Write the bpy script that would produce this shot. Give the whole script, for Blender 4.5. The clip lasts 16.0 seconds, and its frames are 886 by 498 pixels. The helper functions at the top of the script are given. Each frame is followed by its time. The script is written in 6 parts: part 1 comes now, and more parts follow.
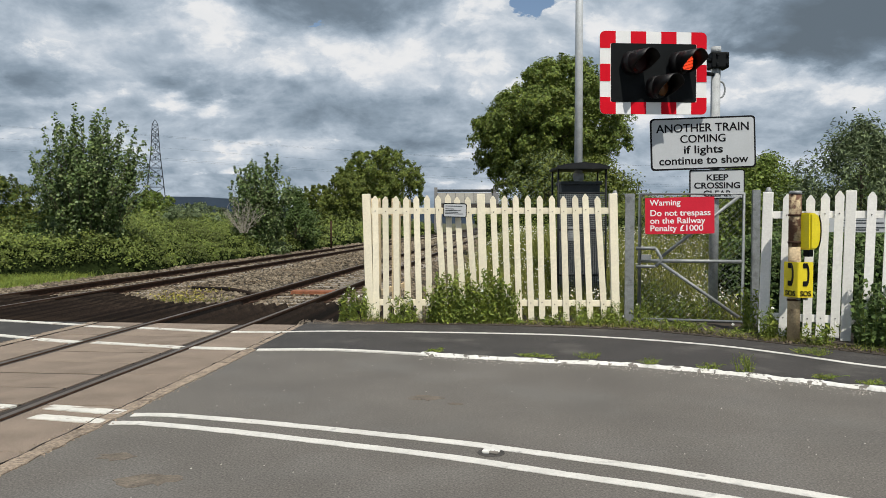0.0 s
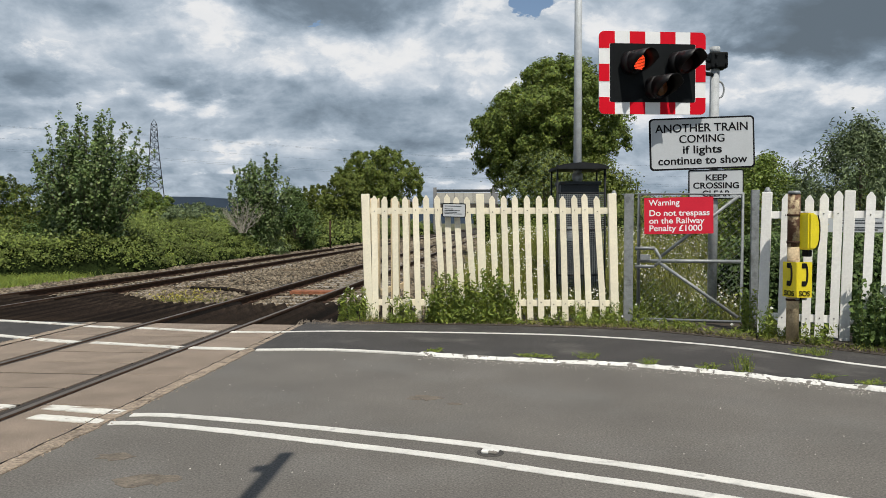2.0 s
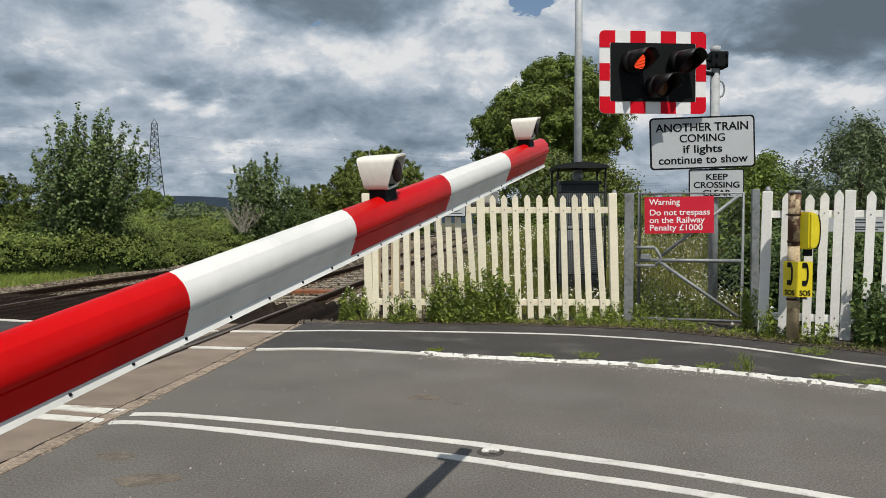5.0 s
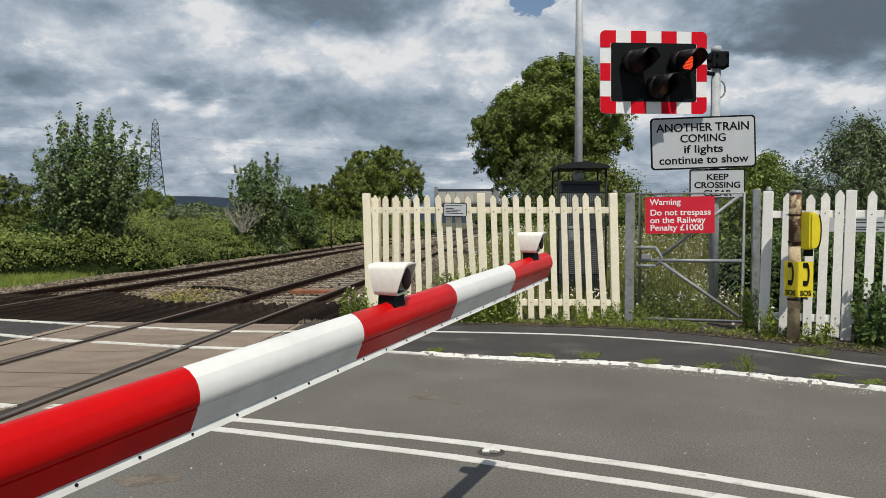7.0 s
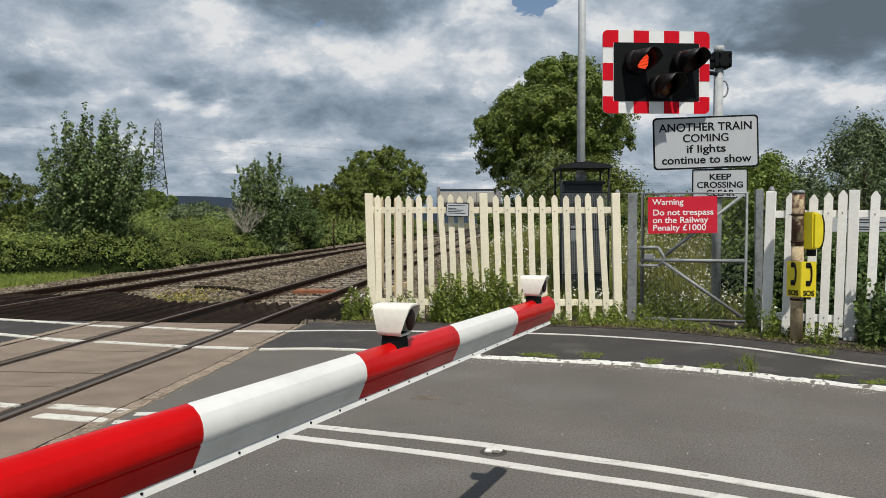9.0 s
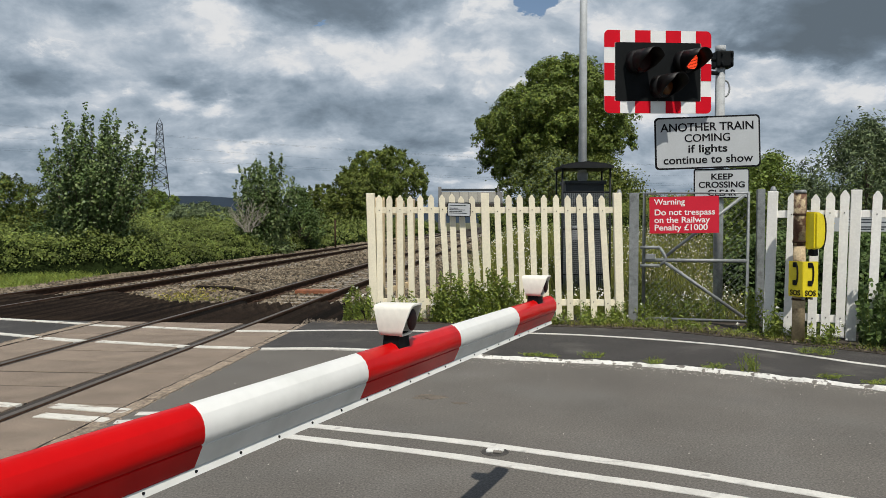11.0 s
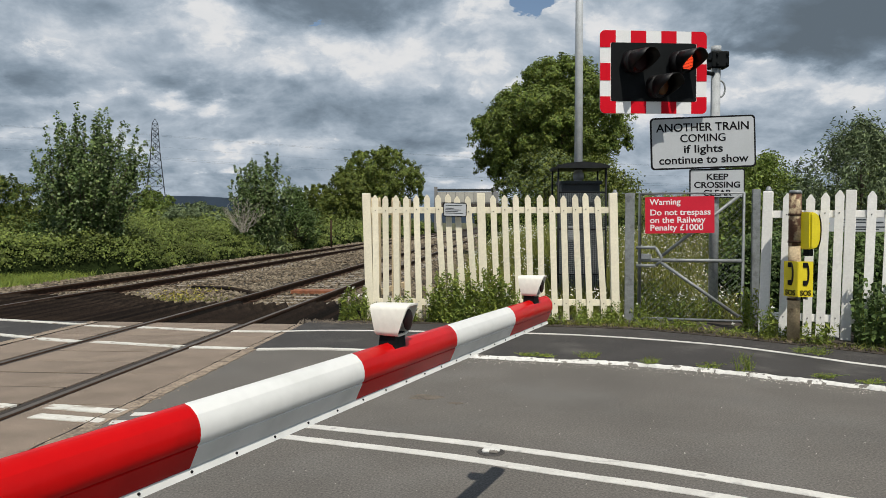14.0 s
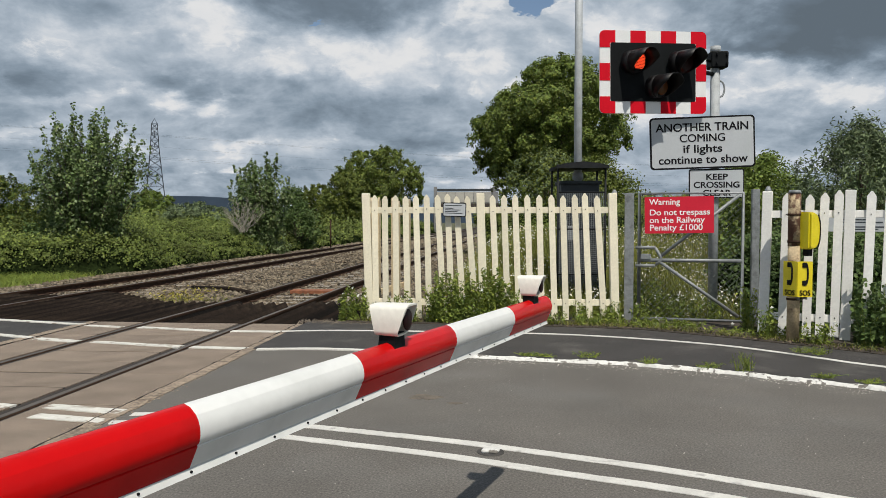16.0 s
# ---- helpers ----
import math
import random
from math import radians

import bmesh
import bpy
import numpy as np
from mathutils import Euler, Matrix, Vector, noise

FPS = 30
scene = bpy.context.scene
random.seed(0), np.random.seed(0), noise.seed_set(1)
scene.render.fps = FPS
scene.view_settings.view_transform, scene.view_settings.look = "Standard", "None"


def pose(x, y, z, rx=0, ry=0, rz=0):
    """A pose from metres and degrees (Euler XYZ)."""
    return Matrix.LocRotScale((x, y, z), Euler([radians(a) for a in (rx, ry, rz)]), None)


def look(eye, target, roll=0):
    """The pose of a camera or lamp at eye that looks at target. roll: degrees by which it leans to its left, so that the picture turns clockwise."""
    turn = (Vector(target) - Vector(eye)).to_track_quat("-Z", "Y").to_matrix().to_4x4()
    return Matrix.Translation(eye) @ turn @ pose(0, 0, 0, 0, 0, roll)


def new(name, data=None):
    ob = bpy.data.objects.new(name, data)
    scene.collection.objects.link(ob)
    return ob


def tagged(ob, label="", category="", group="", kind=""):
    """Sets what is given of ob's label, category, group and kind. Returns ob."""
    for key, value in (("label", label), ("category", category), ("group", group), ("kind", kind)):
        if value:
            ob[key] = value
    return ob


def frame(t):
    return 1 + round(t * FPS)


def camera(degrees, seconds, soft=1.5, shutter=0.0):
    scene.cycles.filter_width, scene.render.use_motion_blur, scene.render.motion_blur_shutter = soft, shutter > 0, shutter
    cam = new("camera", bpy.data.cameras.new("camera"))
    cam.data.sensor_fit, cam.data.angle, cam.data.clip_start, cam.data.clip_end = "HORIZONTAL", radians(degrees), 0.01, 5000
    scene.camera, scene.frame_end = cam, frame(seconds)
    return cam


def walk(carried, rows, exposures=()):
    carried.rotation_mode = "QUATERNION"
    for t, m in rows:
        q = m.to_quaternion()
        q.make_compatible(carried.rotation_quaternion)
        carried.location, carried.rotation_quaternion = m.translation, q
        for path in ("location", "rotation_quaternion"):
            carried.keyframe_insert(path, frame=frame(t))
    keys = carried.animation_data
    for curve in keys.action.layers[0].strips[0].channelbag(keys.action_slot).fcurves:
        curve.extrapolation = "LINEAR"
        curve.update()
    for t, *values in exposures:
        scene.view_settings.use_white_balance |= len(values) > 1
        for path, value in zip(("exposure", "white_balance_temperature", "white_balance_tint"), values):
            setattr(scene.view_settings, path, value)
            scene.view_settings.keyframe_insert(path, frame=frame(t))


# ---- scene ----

# ---------------------------------------------------------------- camera
EYE = 1.42
cam = camera(60.3, 16.0, soft=0.5)
PITCH = 88.05
# time, sway of the hand-held camera (degrees left, degrees down)
SWAY = [(0, 0, 0), (0.5, -0.02, 0), (1, -0.064, 0), (2, -0.068, 0), (3, -0.066, 0), (4, -0.06, 0.04),
        (5, -0.04, 0.045), (6.5, 0, 0.045), (7, 0.01, 0.04), (7.5, 0.06, 0.035), (8, 0.12, 0.02), (8.5, 0.16, 0.03),
        (9, 0.19, 0.045), (10, 0.25, 0.05), (11, 0.3, 0.055), (11.5, 0.3, 0.05), (12, 0.26, 0.05), (12.5, 0.18, 0.05),
        (13, 0.065, 0.05), (13.5, 0.01, 0.045), (14, 0, 0.05), (15, 0, 0.05), (15.5, 0, 0.05), (16, -0.035, 0.05)]
# the film darkens a little once the white boom fills the view
walk(cam, [(t, pose(0, 0, EYE, PITCH - d, 0, a)) for t, a, d in SWAY], exposures=((0, -0.17), (3.2, -0.17), (4.5, -0.3), (16, -0.3)))

# ---------------------------------------------------------------- light
SUN_DIR = Vector((0.183, -0.594, 1.0)).normalized()
world = bpy.data.worlds.new("sky")
scene.world = world
world.use_nodes = True


def make_sky():
    nt = world.node_tree
    nt.nodes.clear()
    N, L = nt.nodes.new, nt.links.new
    out, bg = N("ShaderNodeOutputWorld"), N("ShaderNodeBackground")
    L(bg.outputs[0], out.inputs[0])
    sky = N("ShaderNodeTexSky")
    sky.sky_type, sky.sun_disc = "NISHITA", False
    sky.sun_elevation = math.asin(SUN_DIR.z)
    sky.sun_rotation = math.atan2(SUN_DIR.x, SUN_DIR.y)
    tc, sep = N("ShaderNodeTexCoord"), N("ShaderNodeSeparateXYZ")
    L(tc.outputs["Generated"], sep.inputs[0])

    def m(op, a, b=None, clamp=False):
        n = N("ShaderNodeMath")
        n.operation, n.use_clamp = op, clamp
        for i, v in enumerate((a, b)):
            if v is None:
                continue
            if isinstance(v, (int, float)):
                n.inputs[i].default_value = v
            else:
                L(v, n.inputs[i])
        return n.outputs[0]

    # clouds lie on a level sheet overhead, so they flatten towards the horizon
    yy = m("MAXIMUM", m("ABSOLUTE", sep.outputs[1]), 0.25)
    U, V = m("DIVIDE", sep.outputs[0], yy), m("DIVIDE", sep.outputs[2], yy)

    def sheet(rise):
        h = m("ADD", m("MAXIMUM", sep.outputs[2], 0.0), 0.42 + rise)
        c = N("ShaderNodeCombineXYZ")
        L(m("DIVIDE", sep.outputs[0], h), c.inputs[0]), L(m("DIVIDE", sep.outputs[1], h), c.inputs[1])
        return c.outputs[0]

    low, high = sheet(0.0), sheet(0.03)

    def fbm(vec, scale, detail, rough, offset, dist=0.0, colour=False):
        mp, n = N("ShaderNodeMapping"), N("ShaderNodeTexNoise")
        mp.inputs["Location"].default_value = offset
        L(vec, mp.inputs[0])
        L(mp.outputs[0], n.inputs["Vector"])
        n.inputs["Scale"].default_value, n.inputs["Detail"].default_value = scale, detail
        n.inputs["Roughness"].default_value, n.inputs["Distortion"].default_value = rough, dist
        return n.outputs["Color" if colour else "Fac"]

    # ragged edges: every large mass is drawn in a bent space
    bend = N("ShaderNodeSeparateXYZ")
    L(fbm(low, 5.0, 7, 0.58, (3.1, 8.2, 0.7), 0.0, True), bend.inputs[0])
    UW = m("ADD", U, m("MULTIPLY", m("SUBTRACT", bend.outputs[0], 0.5), 0.26))
    VW = m("ADD", V, m("MULTIPLY", m("SUBTRACT", bend.outputs[1], 0.5), 0.13))

    def mass(u, v, a, b, amount):
        """A large cloud mass, lighter or darker, ahead over the line."""
        q = m("ADD", m("POWER", m("ABSOLUTE", m("DIVIDE", m("SUBTRACT", UW, u), a)), 2.0), m("POWER", m("ABSOLUTE", m("DIVIDE", m("SUBTRACT", VW, v), b)), 2.0))
        return m("MULTIPLY", m("EXPONENT", m("MULTIPLY", m("POWER", q, 1.5), -1.0)), amount)

    OFF = (2.3, 0.4, 1.1)
    big = fbm(low, 3.4, 9, 0.57, OFF, 0.25)
    lit = m("SUBTRACT", big, fbm(high, 3.4, 9, 0.57, OFF, 0.25))
    fine = fbm(low, 12.0, 8, 0.62, (1.7, 4.1, 0.6), 0.6)
    v = m("ADD", m("MULTIPLY", m("SUBTRACT", big, 0.5), 0.36), m("MULTIPLY", lit, 0.55))
    v = m("ADD", v, m("MULTIPLY", m("SUBTRACT", fine, 0.5), 0.2))
    v = m("ADD", v, 0.665)
    # unseen cloud bases overhead are darkened, to deepen the shade on the ground
    v = m("SUBTRACT", v, m("MULTIPLY", m("MULTIPLY", m("SUBTRACT", sep.outputs[2], 0.34), 3.0, True), 0.1))
    # across, up, half width, half height, and how much darker or lighter
    DARK = ((-0.5, 0.285, 0.12, 0.026, 0.05), (-0.14, 0.285, 0.17, 0.03, 0.17), (-0.56, 0.195, 0.1, 0.024, 0.11), (-0.3, 0.18, 0.12, 0.016, 0.11), (-0.04, 0.13, 0.15, 0.034, 0.18),
            (-0.56, 0.08, 0.06, 0.018, 0.1), (-0.33, 0.052, 0.14, 0.014, 0.09), (0.53, 0.255, 0.15, 0.06, 0.44), (0.41, 0.225, 0.05, 0.014, 0.14), (0.44, 0.12, 0.12, 0.02, 0.09), (0.3, 0.11, 0.12, 0.02, 0.08))
    LIGHT = ((-0.43, 0.245, 0.13, 0.04, 0.08), (-0.31, 0.257, 0.075, 0.026, 0.14), (-0.1, 0.222, 0.2, 0.024, 0.1), (0.07, 0.255, 0.1, 0.045, 0.1), (0.25, 0.262, 0.07, 0.04, 0.12), (-0.33, 0.155, 0.035, 0.016, 0.15),
             (-0.26, 0.103, 0.05, 0.013, 0.15), (-0.3, 0.065, 0.022, 0.007, 0.16), (0.03, 0.078, 0.05, 0.01, 0.16), (-0.5, 0.165, 0.12, 0.012, 0.07), (-0.56, 0.118, 0.05, 0.014, 0.1), (0.405, 0.213, 0.035, 0.014, 0.2),
             (0.46, 0.178, 0.13, 0.026, 0.17))
    for sign, rows in ((-1, DARK), (1, LIGHT)):
        for u0, v0, a0, b0, k in rows:
            v = m("ADD", v, mass(u0, v0, a0, b0, sign * k))
    ramp = N("ShaderNodeValToRGB")
    L(v, ramp.inputs[0])
    e = ramp.color_ramp.elements
    e[0].position, e[0].color = 0.28, (0.145, 0.185, 0.225, 1)
    e[1].position, e[1].color = 0.86, (0.93, 0.935, 0.945, 1)
    for pos, col in ((0.44, (0.195, 0.252, 0.315, 1)), (0.56, (0.312, 0.39, 0.475, 1)), (0.67, (0.49, 0.57, 0.66, 1)), (0.75, (0.695, 0.75, 0.815, 1))):
        el = e.new(pos)
        el.color = col
    # crisp white heads where the cloud is brightest
    puff = N("ShaderNodeMapRange")
    puff.inputs["From Min"].default_value, puff.inputs["From Max"].default_value = 0.76, 0.83
    puff.inputs["To Max"].default_value = 0.75
    L(m("ADD", v, m("MULTIPLY", m("SUBTRACT", fbm(low, 19.0, 6, 0.6, (0.2, 0.9, 0.3), 0.8), 0.5), 0.42)), puff.inputs["Value"])
    white = N("ShaderNodeMixRGB")
    white.inputs[2].default_value = (0.93, 0.935, 0.94, 1)
    L(puff.outputs[0], white.inputs[0]), L(ramp.outputs[0], white.inputs[1])
    # blue gaps
    # unseen cloud overhead breaks up where the sun comes through, which dims sky light
    overhead = m("MULTIPLY", m("MULTIPLY", m("SUBTRACT", sep.outputs[2], 0.36), 4.0, True), 0.24)
    gap = N("ShaderNodeMapRange")
    gap.inputs["From Min"].default_value, gap.inputs["From Max"].default_value = 0.6, 0.65
    L(m("ADD", m("MULTIPLY", fbm(low, 2.6, 6, 0.55, (7.3, 1.9, 5)), 0.75), m("ADD", overhead, m("ADD", mass(0.135, 0.295, 0.05, 0.022, 0.4), mass(-0.128, 0.257, 0.022, 0.007, 0.3)))), gap.inputs["Value"])
    blue = N("ShaderNodeMixRGB")
    blue.blend_type = "MULTIPLY"
    blue.inputs[0].default_value = 1
    blue.inputs[2].default_value = (0.11, 0.11, 0.11, 1)
    L(sky.outputs[0], blue.inputs[1])
    mix = N("ShaderNodeMixRGB")
    L(gap.outputs[0], mix.inputs[0])
    L(white.outputs[0], mix.inputs[1])
    L(blue.outputs[0], mix.inputs[2])
    L(mix.outputs[0], bg.inputs[0])
    bg.inputs[1].default_value = 1.0


make_sky()
sun = new("sun", bpy.data.lights.new("sun", "SUN"))
sun.data.energy, sun.data.angle, sun.data.color = 5.0, radians(0.6), (1.0, 0.945, 0.85)
sun.matrix_world = look(SUN_DIR * 50, (0, 0, 0))

# ---------------------------------------------------------------- materials
MATS = {}


def mat(name, col, rough=0.6, metal=0.0, vary=0.25, scale=8.0, fine=60.0, bump=0.2, bump_scale=60.0, stain=None, stain_scale=1.5,
        stain_at=(0.55, 0.7), island=0.0, randomize=0.0, spec=0.5, grain=None, speck=None, speck_scale=55, speck_at=0.66, island_hue=0.0, trans=0.0, dist=0.01):
    """A surface with colour variation at two sizes, optional stains and relief."""
    if name in MATS:
        return MATS[name]
    ma = bpy.data.materials.new(name)
    ma.use_nodes = True
    nt = ma.node_tree
    N, L = nt.nodes.new, nt.links.new
    b = nt.nodes["Principled BSDF"]
    b.inputs["Roughness"].default_value, b.inputs["Metallic"].default_value = rough, metal
    b.inputs["Specular IOR Level"].default_value = spec
    tc = N("ShaderNodeTexCoord")

    def noise_tex(sc, det=4, vec=None):
        n = N("ShaderNodeTexNoise")
        n.inputs["Scale"].default_value, n.inputs["Detail"].default_value = sc, det
        L(vec or tc.outputs["Object"], n.inputs["Vector"])
        return n.outputs["Fac"]

    def rng(x, a, bb, c, d):
        n = N("ShaderNodeMapRange")
        n.inputs[1].default_value, n.inputs[2].default_value, n.inputs[3].default_value, n.inputs[4].default_value = a, bb, c, d
        L(x, n.inputs[0])
        return n.outputs[0]

    def mul(x, y):
        n = N("ShaderNodeMath")
        n.operation = "MULTIPLY"
        L(x, n.inputs[0]), L(y, n.inputs[1])
        return n.outputs[0]

    gr = vary * 0.8 if grain is None else grain
    f = mul(rng(noise_tex(scale), 0.3, 0.7, 1 - vary, 1 + vary), rng(noise_tex(fine, 2), 0.3, 0.7, 1 - gr, 1 + gr))
    if island:
        g = N("ShaderNodeNewGeometry")
        f = mul(f, rng(g.outputs["Random Per Island"], 0, 1, 1 - island, 1 + island))
    if randomize:
        o = N("ShaderNodeObjectInfo")
        f = mul(f, rng(o.outputs["Random"], 0, 1, 1 - randomize, 1 + randomize))
    base = N("ShaderNodeMixRGB")
    base.inputs[0].default_value = 0
    base.inputs[1].default_value = (*col, 1)
    c = base.outputs[0]
    if island_hue:
        g = N("ShaderNodeNewGeometry")
        mm = N("ShaderNodeMath")
        mm.operation = "MULTIPLY"
        L(g.outputs["Random Per Island"], mm.inputs[0])
        mm.inputs[1].default_value = 7.31
        fr = N("ShaderNodeMath")
        fr.operation = "FRACT"
        L(mm.outputs[0], fr.inputs[0])
        base.inputs[2].default_value = (min(1, col[0] * 2.1), min(1, col[1] * 1.5), col[2] * 0.8, 1)
        L(rng(fr.outputs[0], 0, 1, 0, island_hue), base.inputs[0])
    if stain:
        mx = N("ShaderNodeMixRGB")
        L(rng(noise_tex(stain_scale, 6), stain_at[0], stain_at[1], 0, 1), mx.inputs[0])
        L(c, mx.inputs[1])
        mx.inputs[2].default_value = (*stain, 1)
        c = mx.outputs[0]
    if speck:
        for sc, at, amt in ((speck_scale, speck_at, 1.0), (speck_scale * 0.4, speck_at + 0.06, 0.35)):
            mx = N("ShaderNodeMixRGB")
            L(rng(noise_tex(sc, 1), at, at + 0.05, 0, amt), mx.inputs[0])
            L(c, mx.inputs[1])
            mx.inputs[2].default_value = (*speck, 1)
            c = mx.outputs[0]
    vm = N("ShaderNodeVectorMath")
    vm.operation = "SCALE"
    L(c, vm.inputs[0]), L(f, vm.inputs["Scale"])
    L(vm.outputs[0], b.inputs["Base Color"])
    if bump:
        bn = N("ShaderNodeBump")
        bn.inputs["Strength"].default_value, bn.inputs["Distance"].default_value = bump, dist
        L(noise_tex(bump_scale, 3), bn.inputs["Height"])
        L(bn.outputs[0], b.inputs["Normal"])
    if trans:
        t = N("ShaderNodeBsdfTranslucent")
        ms = N("ShaderNodeMixShader")
        ms.inputs[0].default_value = trans
        L(vm.outputs[0], t.inputs[0])
        L(b.outputs[0], ms.inputs[1]), L(t.outputs[0], ms.inputs[2])
        L(ms.outputs[0], nt.nodes["Material Output"].inputs[0])
    MATS[name] = ma
    return ma


ASPHALT = mat("asphalt", (0.124, 0.114, 0.101), 0.85, vary=0.12, scale=1.1, fine=75, grain=0.34, spec=0.3, speck=(0.175, 0.163, 0.147), speck_scale=85, speck_at=0.64, bump=0.3, bump_scale=150, stain=(0.145, 0.138, 0.127), stain_scale=0.9, stain_at=(0.5, 0.75), dist=0.006)
FOOTWAY = mat("footway_asphalt", (0.047, 0.044, 0.042), 0.85, vary=0.16, scale=2.2, fine=85, grain=0.32, speck=(0.11, 0.105, 0.098), speck_scale=80, spec=0.3, bump=0.35, bump_scale=150, stain=(0.085, 0.08, 0.073), stain_scale=1.7, dist=0.006)
PAINT = mat("road_paint", (0.60, 0.585, 0.54), 0.7, vary=0.1, scale=5, fine=70, bump=0.3, stain=(0.33, 0.32, 0.3), stain_scale=7, stain_at=(0.62, 0.72), dist=0.004)
KERBPAINT = mat("kerb_paint", (0.66, 0.65, 0.61), 0.7, vary=0.12, scale=6, fine=40, bump=0.9, bump_scale=30, stain=(0.17, 0.155, 0.135), stain_scale=15, stain_at=(0.55, 0.6))
DECKPAINT = mat("worn_deck_paint", (0.6, 0.585, 0.53), 0.75, vary=0.12, scale=5, fine=60, bump=0.4, stain=(0.27, 0.22, 0.175), stain_scale=8, stain_at=(0.57, 0.66), dist=0.004)
PANEL = mat("crossing_panel_concrete", (0.215, 0.17, 0.132), 0.9, vary=0.14, scale=3, fine=110, grain=0.35, spec=0.3, speck=(0.3, 0.25, 0.2), speck_scale=140, speck_at=0.64, bump=0.3, bump_scale=240, stain=(0.13, 0.1, 0.078), stain_scale=1.8, stain_at=(0.55, 0.8), randomize=0.07, dist=0.006)
EDGECON = mat("edge_concrete", (0.275, 0.217, 0.16), 0.9, vary=0.25, scale=6, fine=45, grain=0.4, bump=1.0, bump_scale=45, stain=(0.15, 0.115, 0.085), stain_scale=7, stain_at=(0.58, 0.66), speck=(0.36, 0.3, 0.23), speck_scale=40, dist=0.02)
RUBBER = mat("black_ribbed_timber", (0.017, 0.0115, 0.008), 0.85, spec=0.15, vary=0.4, scale=3, fine=30, bump=0.5, bump_scale=50, randomize=0.7, stain=(0.05, 0.036, 0.024), stain_scale=2.2, stain_at=(0.55, 0.75))
RAILSIDE = mat("rail_rust", (0.05, 0.029, 0.019), 0.85, spec=0.15, vary=0.3, scale=10, fine=70, bump=0.4)
RAILTOP = mat("rail_head_steel", (0.12, 0.1, 0.082), 0.5, 0.35, vary=0.12, scale=6, fine=60, bump=0.05)
BALLAST = mat("ballast_stone", (0.165, 0.136, 0.098), 0.9, spec=0.2, vary=0.2, scale=6, fine=60, bump=0.4, island=0.65, stain=(0.11, 0.08, 0.05), stain_scale=0.8, stain_at=(0.5, 0.7))
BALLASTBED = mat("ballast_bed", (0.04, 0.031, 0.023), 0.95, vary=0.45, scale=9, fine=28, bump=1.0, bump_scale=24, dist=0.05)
SLEEPER = mat("sleeper_concrete", (0.26, 0.23, 0.19), 0.9, vary=0.2, scale=5, bump=0.4)
RUSTSTEEL = mat("rusted_steel", (0.23, 0.085, 0.04), 0.85, vary=0.3, scale=9, bump=0.4)
SOIL = mat("soil_and_grass", (0.075, 0.075, 0.032), 1.0, vary=0.4, scale=1.2, fine=14, bump=0.9, bump_scale=12, stain=(0.10, 0.08, 0.05), stain_scale=0.6, dist=0.05)
DIRT = mat("verge_dirt", (0.05, 0.04, 0.029), 1.0, vary=0.3, scale=4, fine=40, bump=0.9, bump_scale=30, dist=0.02)
CREAM = mat("cream_painted_wood", (0.79, 0.73, 0.565), 0.6, vary=0.07, scale=3, fine=40, bump=0.25, bump_scale=45, stain=(0.5, 0.46, 0.33), stain_scale=4.5, stain_at=(0.6, 0.8), randomize=0.08)
TANWOOD = mat("weathered_tan_wood", (0.64, 0.51, 0.32), 0.7, vary=0.12, scale=3, fine=40, bump=0.3, bump_scale=45, stain=(0.42, 0.3, 0.17), stain_scale=4, stain_at=(0.52, 0.75), randomize=0.12)
WHITEP = mat("white_painted_wood", (0.84, 0.83, 0.79), 0.6, vary=0.06, scale=3, fine=40, bump=0.25, bump_scale=45, stain=(0.5, 0.49, 0.44), stain_scale=5, stain_at=(0.64, 0.82), randomize=0.05)
GALV = mat("galvanised_steel", (0.25, 0.265, 0.27), 0.55, 0.4, vary=0.16, scale=14, fine=70, bump=0.08, stain=(0.17, 0.18, 0.185), stain_scale=9)
POLEGALV = mat("bright_galvanised_pole", (0.35, 0.37, 0.38), 0.65, 0.0, vary=0.14, scale=12, fine=60, bump=0.06, stain=(0.3, 0.32, 0.33), stain_scale=8)
MASTMAT = mat("mast_grey_steel", (0.50, 0.525, 0.54), 0.55, 0.1, vary=0.1, scale=10, fine=60, bump=0.05)
BLACKM = mat("black_matt_metal", (0.006, 0.0075, 0.0085), 0.65, spec=0.12, vary=0.2, scale=6, bump=0.1)
HOODMAT = mat("black_hood_plastic", (0.006, 0.0055, 0.006), 0.5, spec=0.3, vary=0.2, scale=9, bump=0.05)
REDREF = mat("red_reflective_sheet", (0.6, 0.004, 0.017), 0.6, spec=0.12, vary=0.05, scale=6, bump=0.03)
WHITEREF = mat("white_reflective_sheet", (0.78, 0.79, 0.79), 0.4, vary=0.04, scale=6, bump=0.03)
SIGNGREY = mat("sign_grey_white_sheet", (0.46, 0.485, 0.505), 0.45, vary=0.04, scale=3, bump=0.03)
SIGNRED = mat("trespass_red_sheet", (0.60, 0.022, 0.045), 0.6, spec=0.15, vary=0.05, scale=4, bump=0.03)
INK = mat("black_ink", (0.007, 0.007, 0.008), 0.6, spec=0.15, vary=0.1, bump=0)
WHITEINK = mat("white_ink", (0.82, 0.82, 0.82), 0.5, vary=0.03, bump=0)
YELLOW = mat("yellow_plastic", (0.72, 0.60, 0.015), 0.35, vary=0.06, scale=8, bump=0.04, stain=(0.42, 0.34, 0.03), stain_scale=14, stain_at=(0.65, 0.85))
YELLOWSIGN = mat("yellow_sign_sheet", (0.74, 0.60, 0.02), 0.4, vary=0.05, scale=8, bump=0.02)
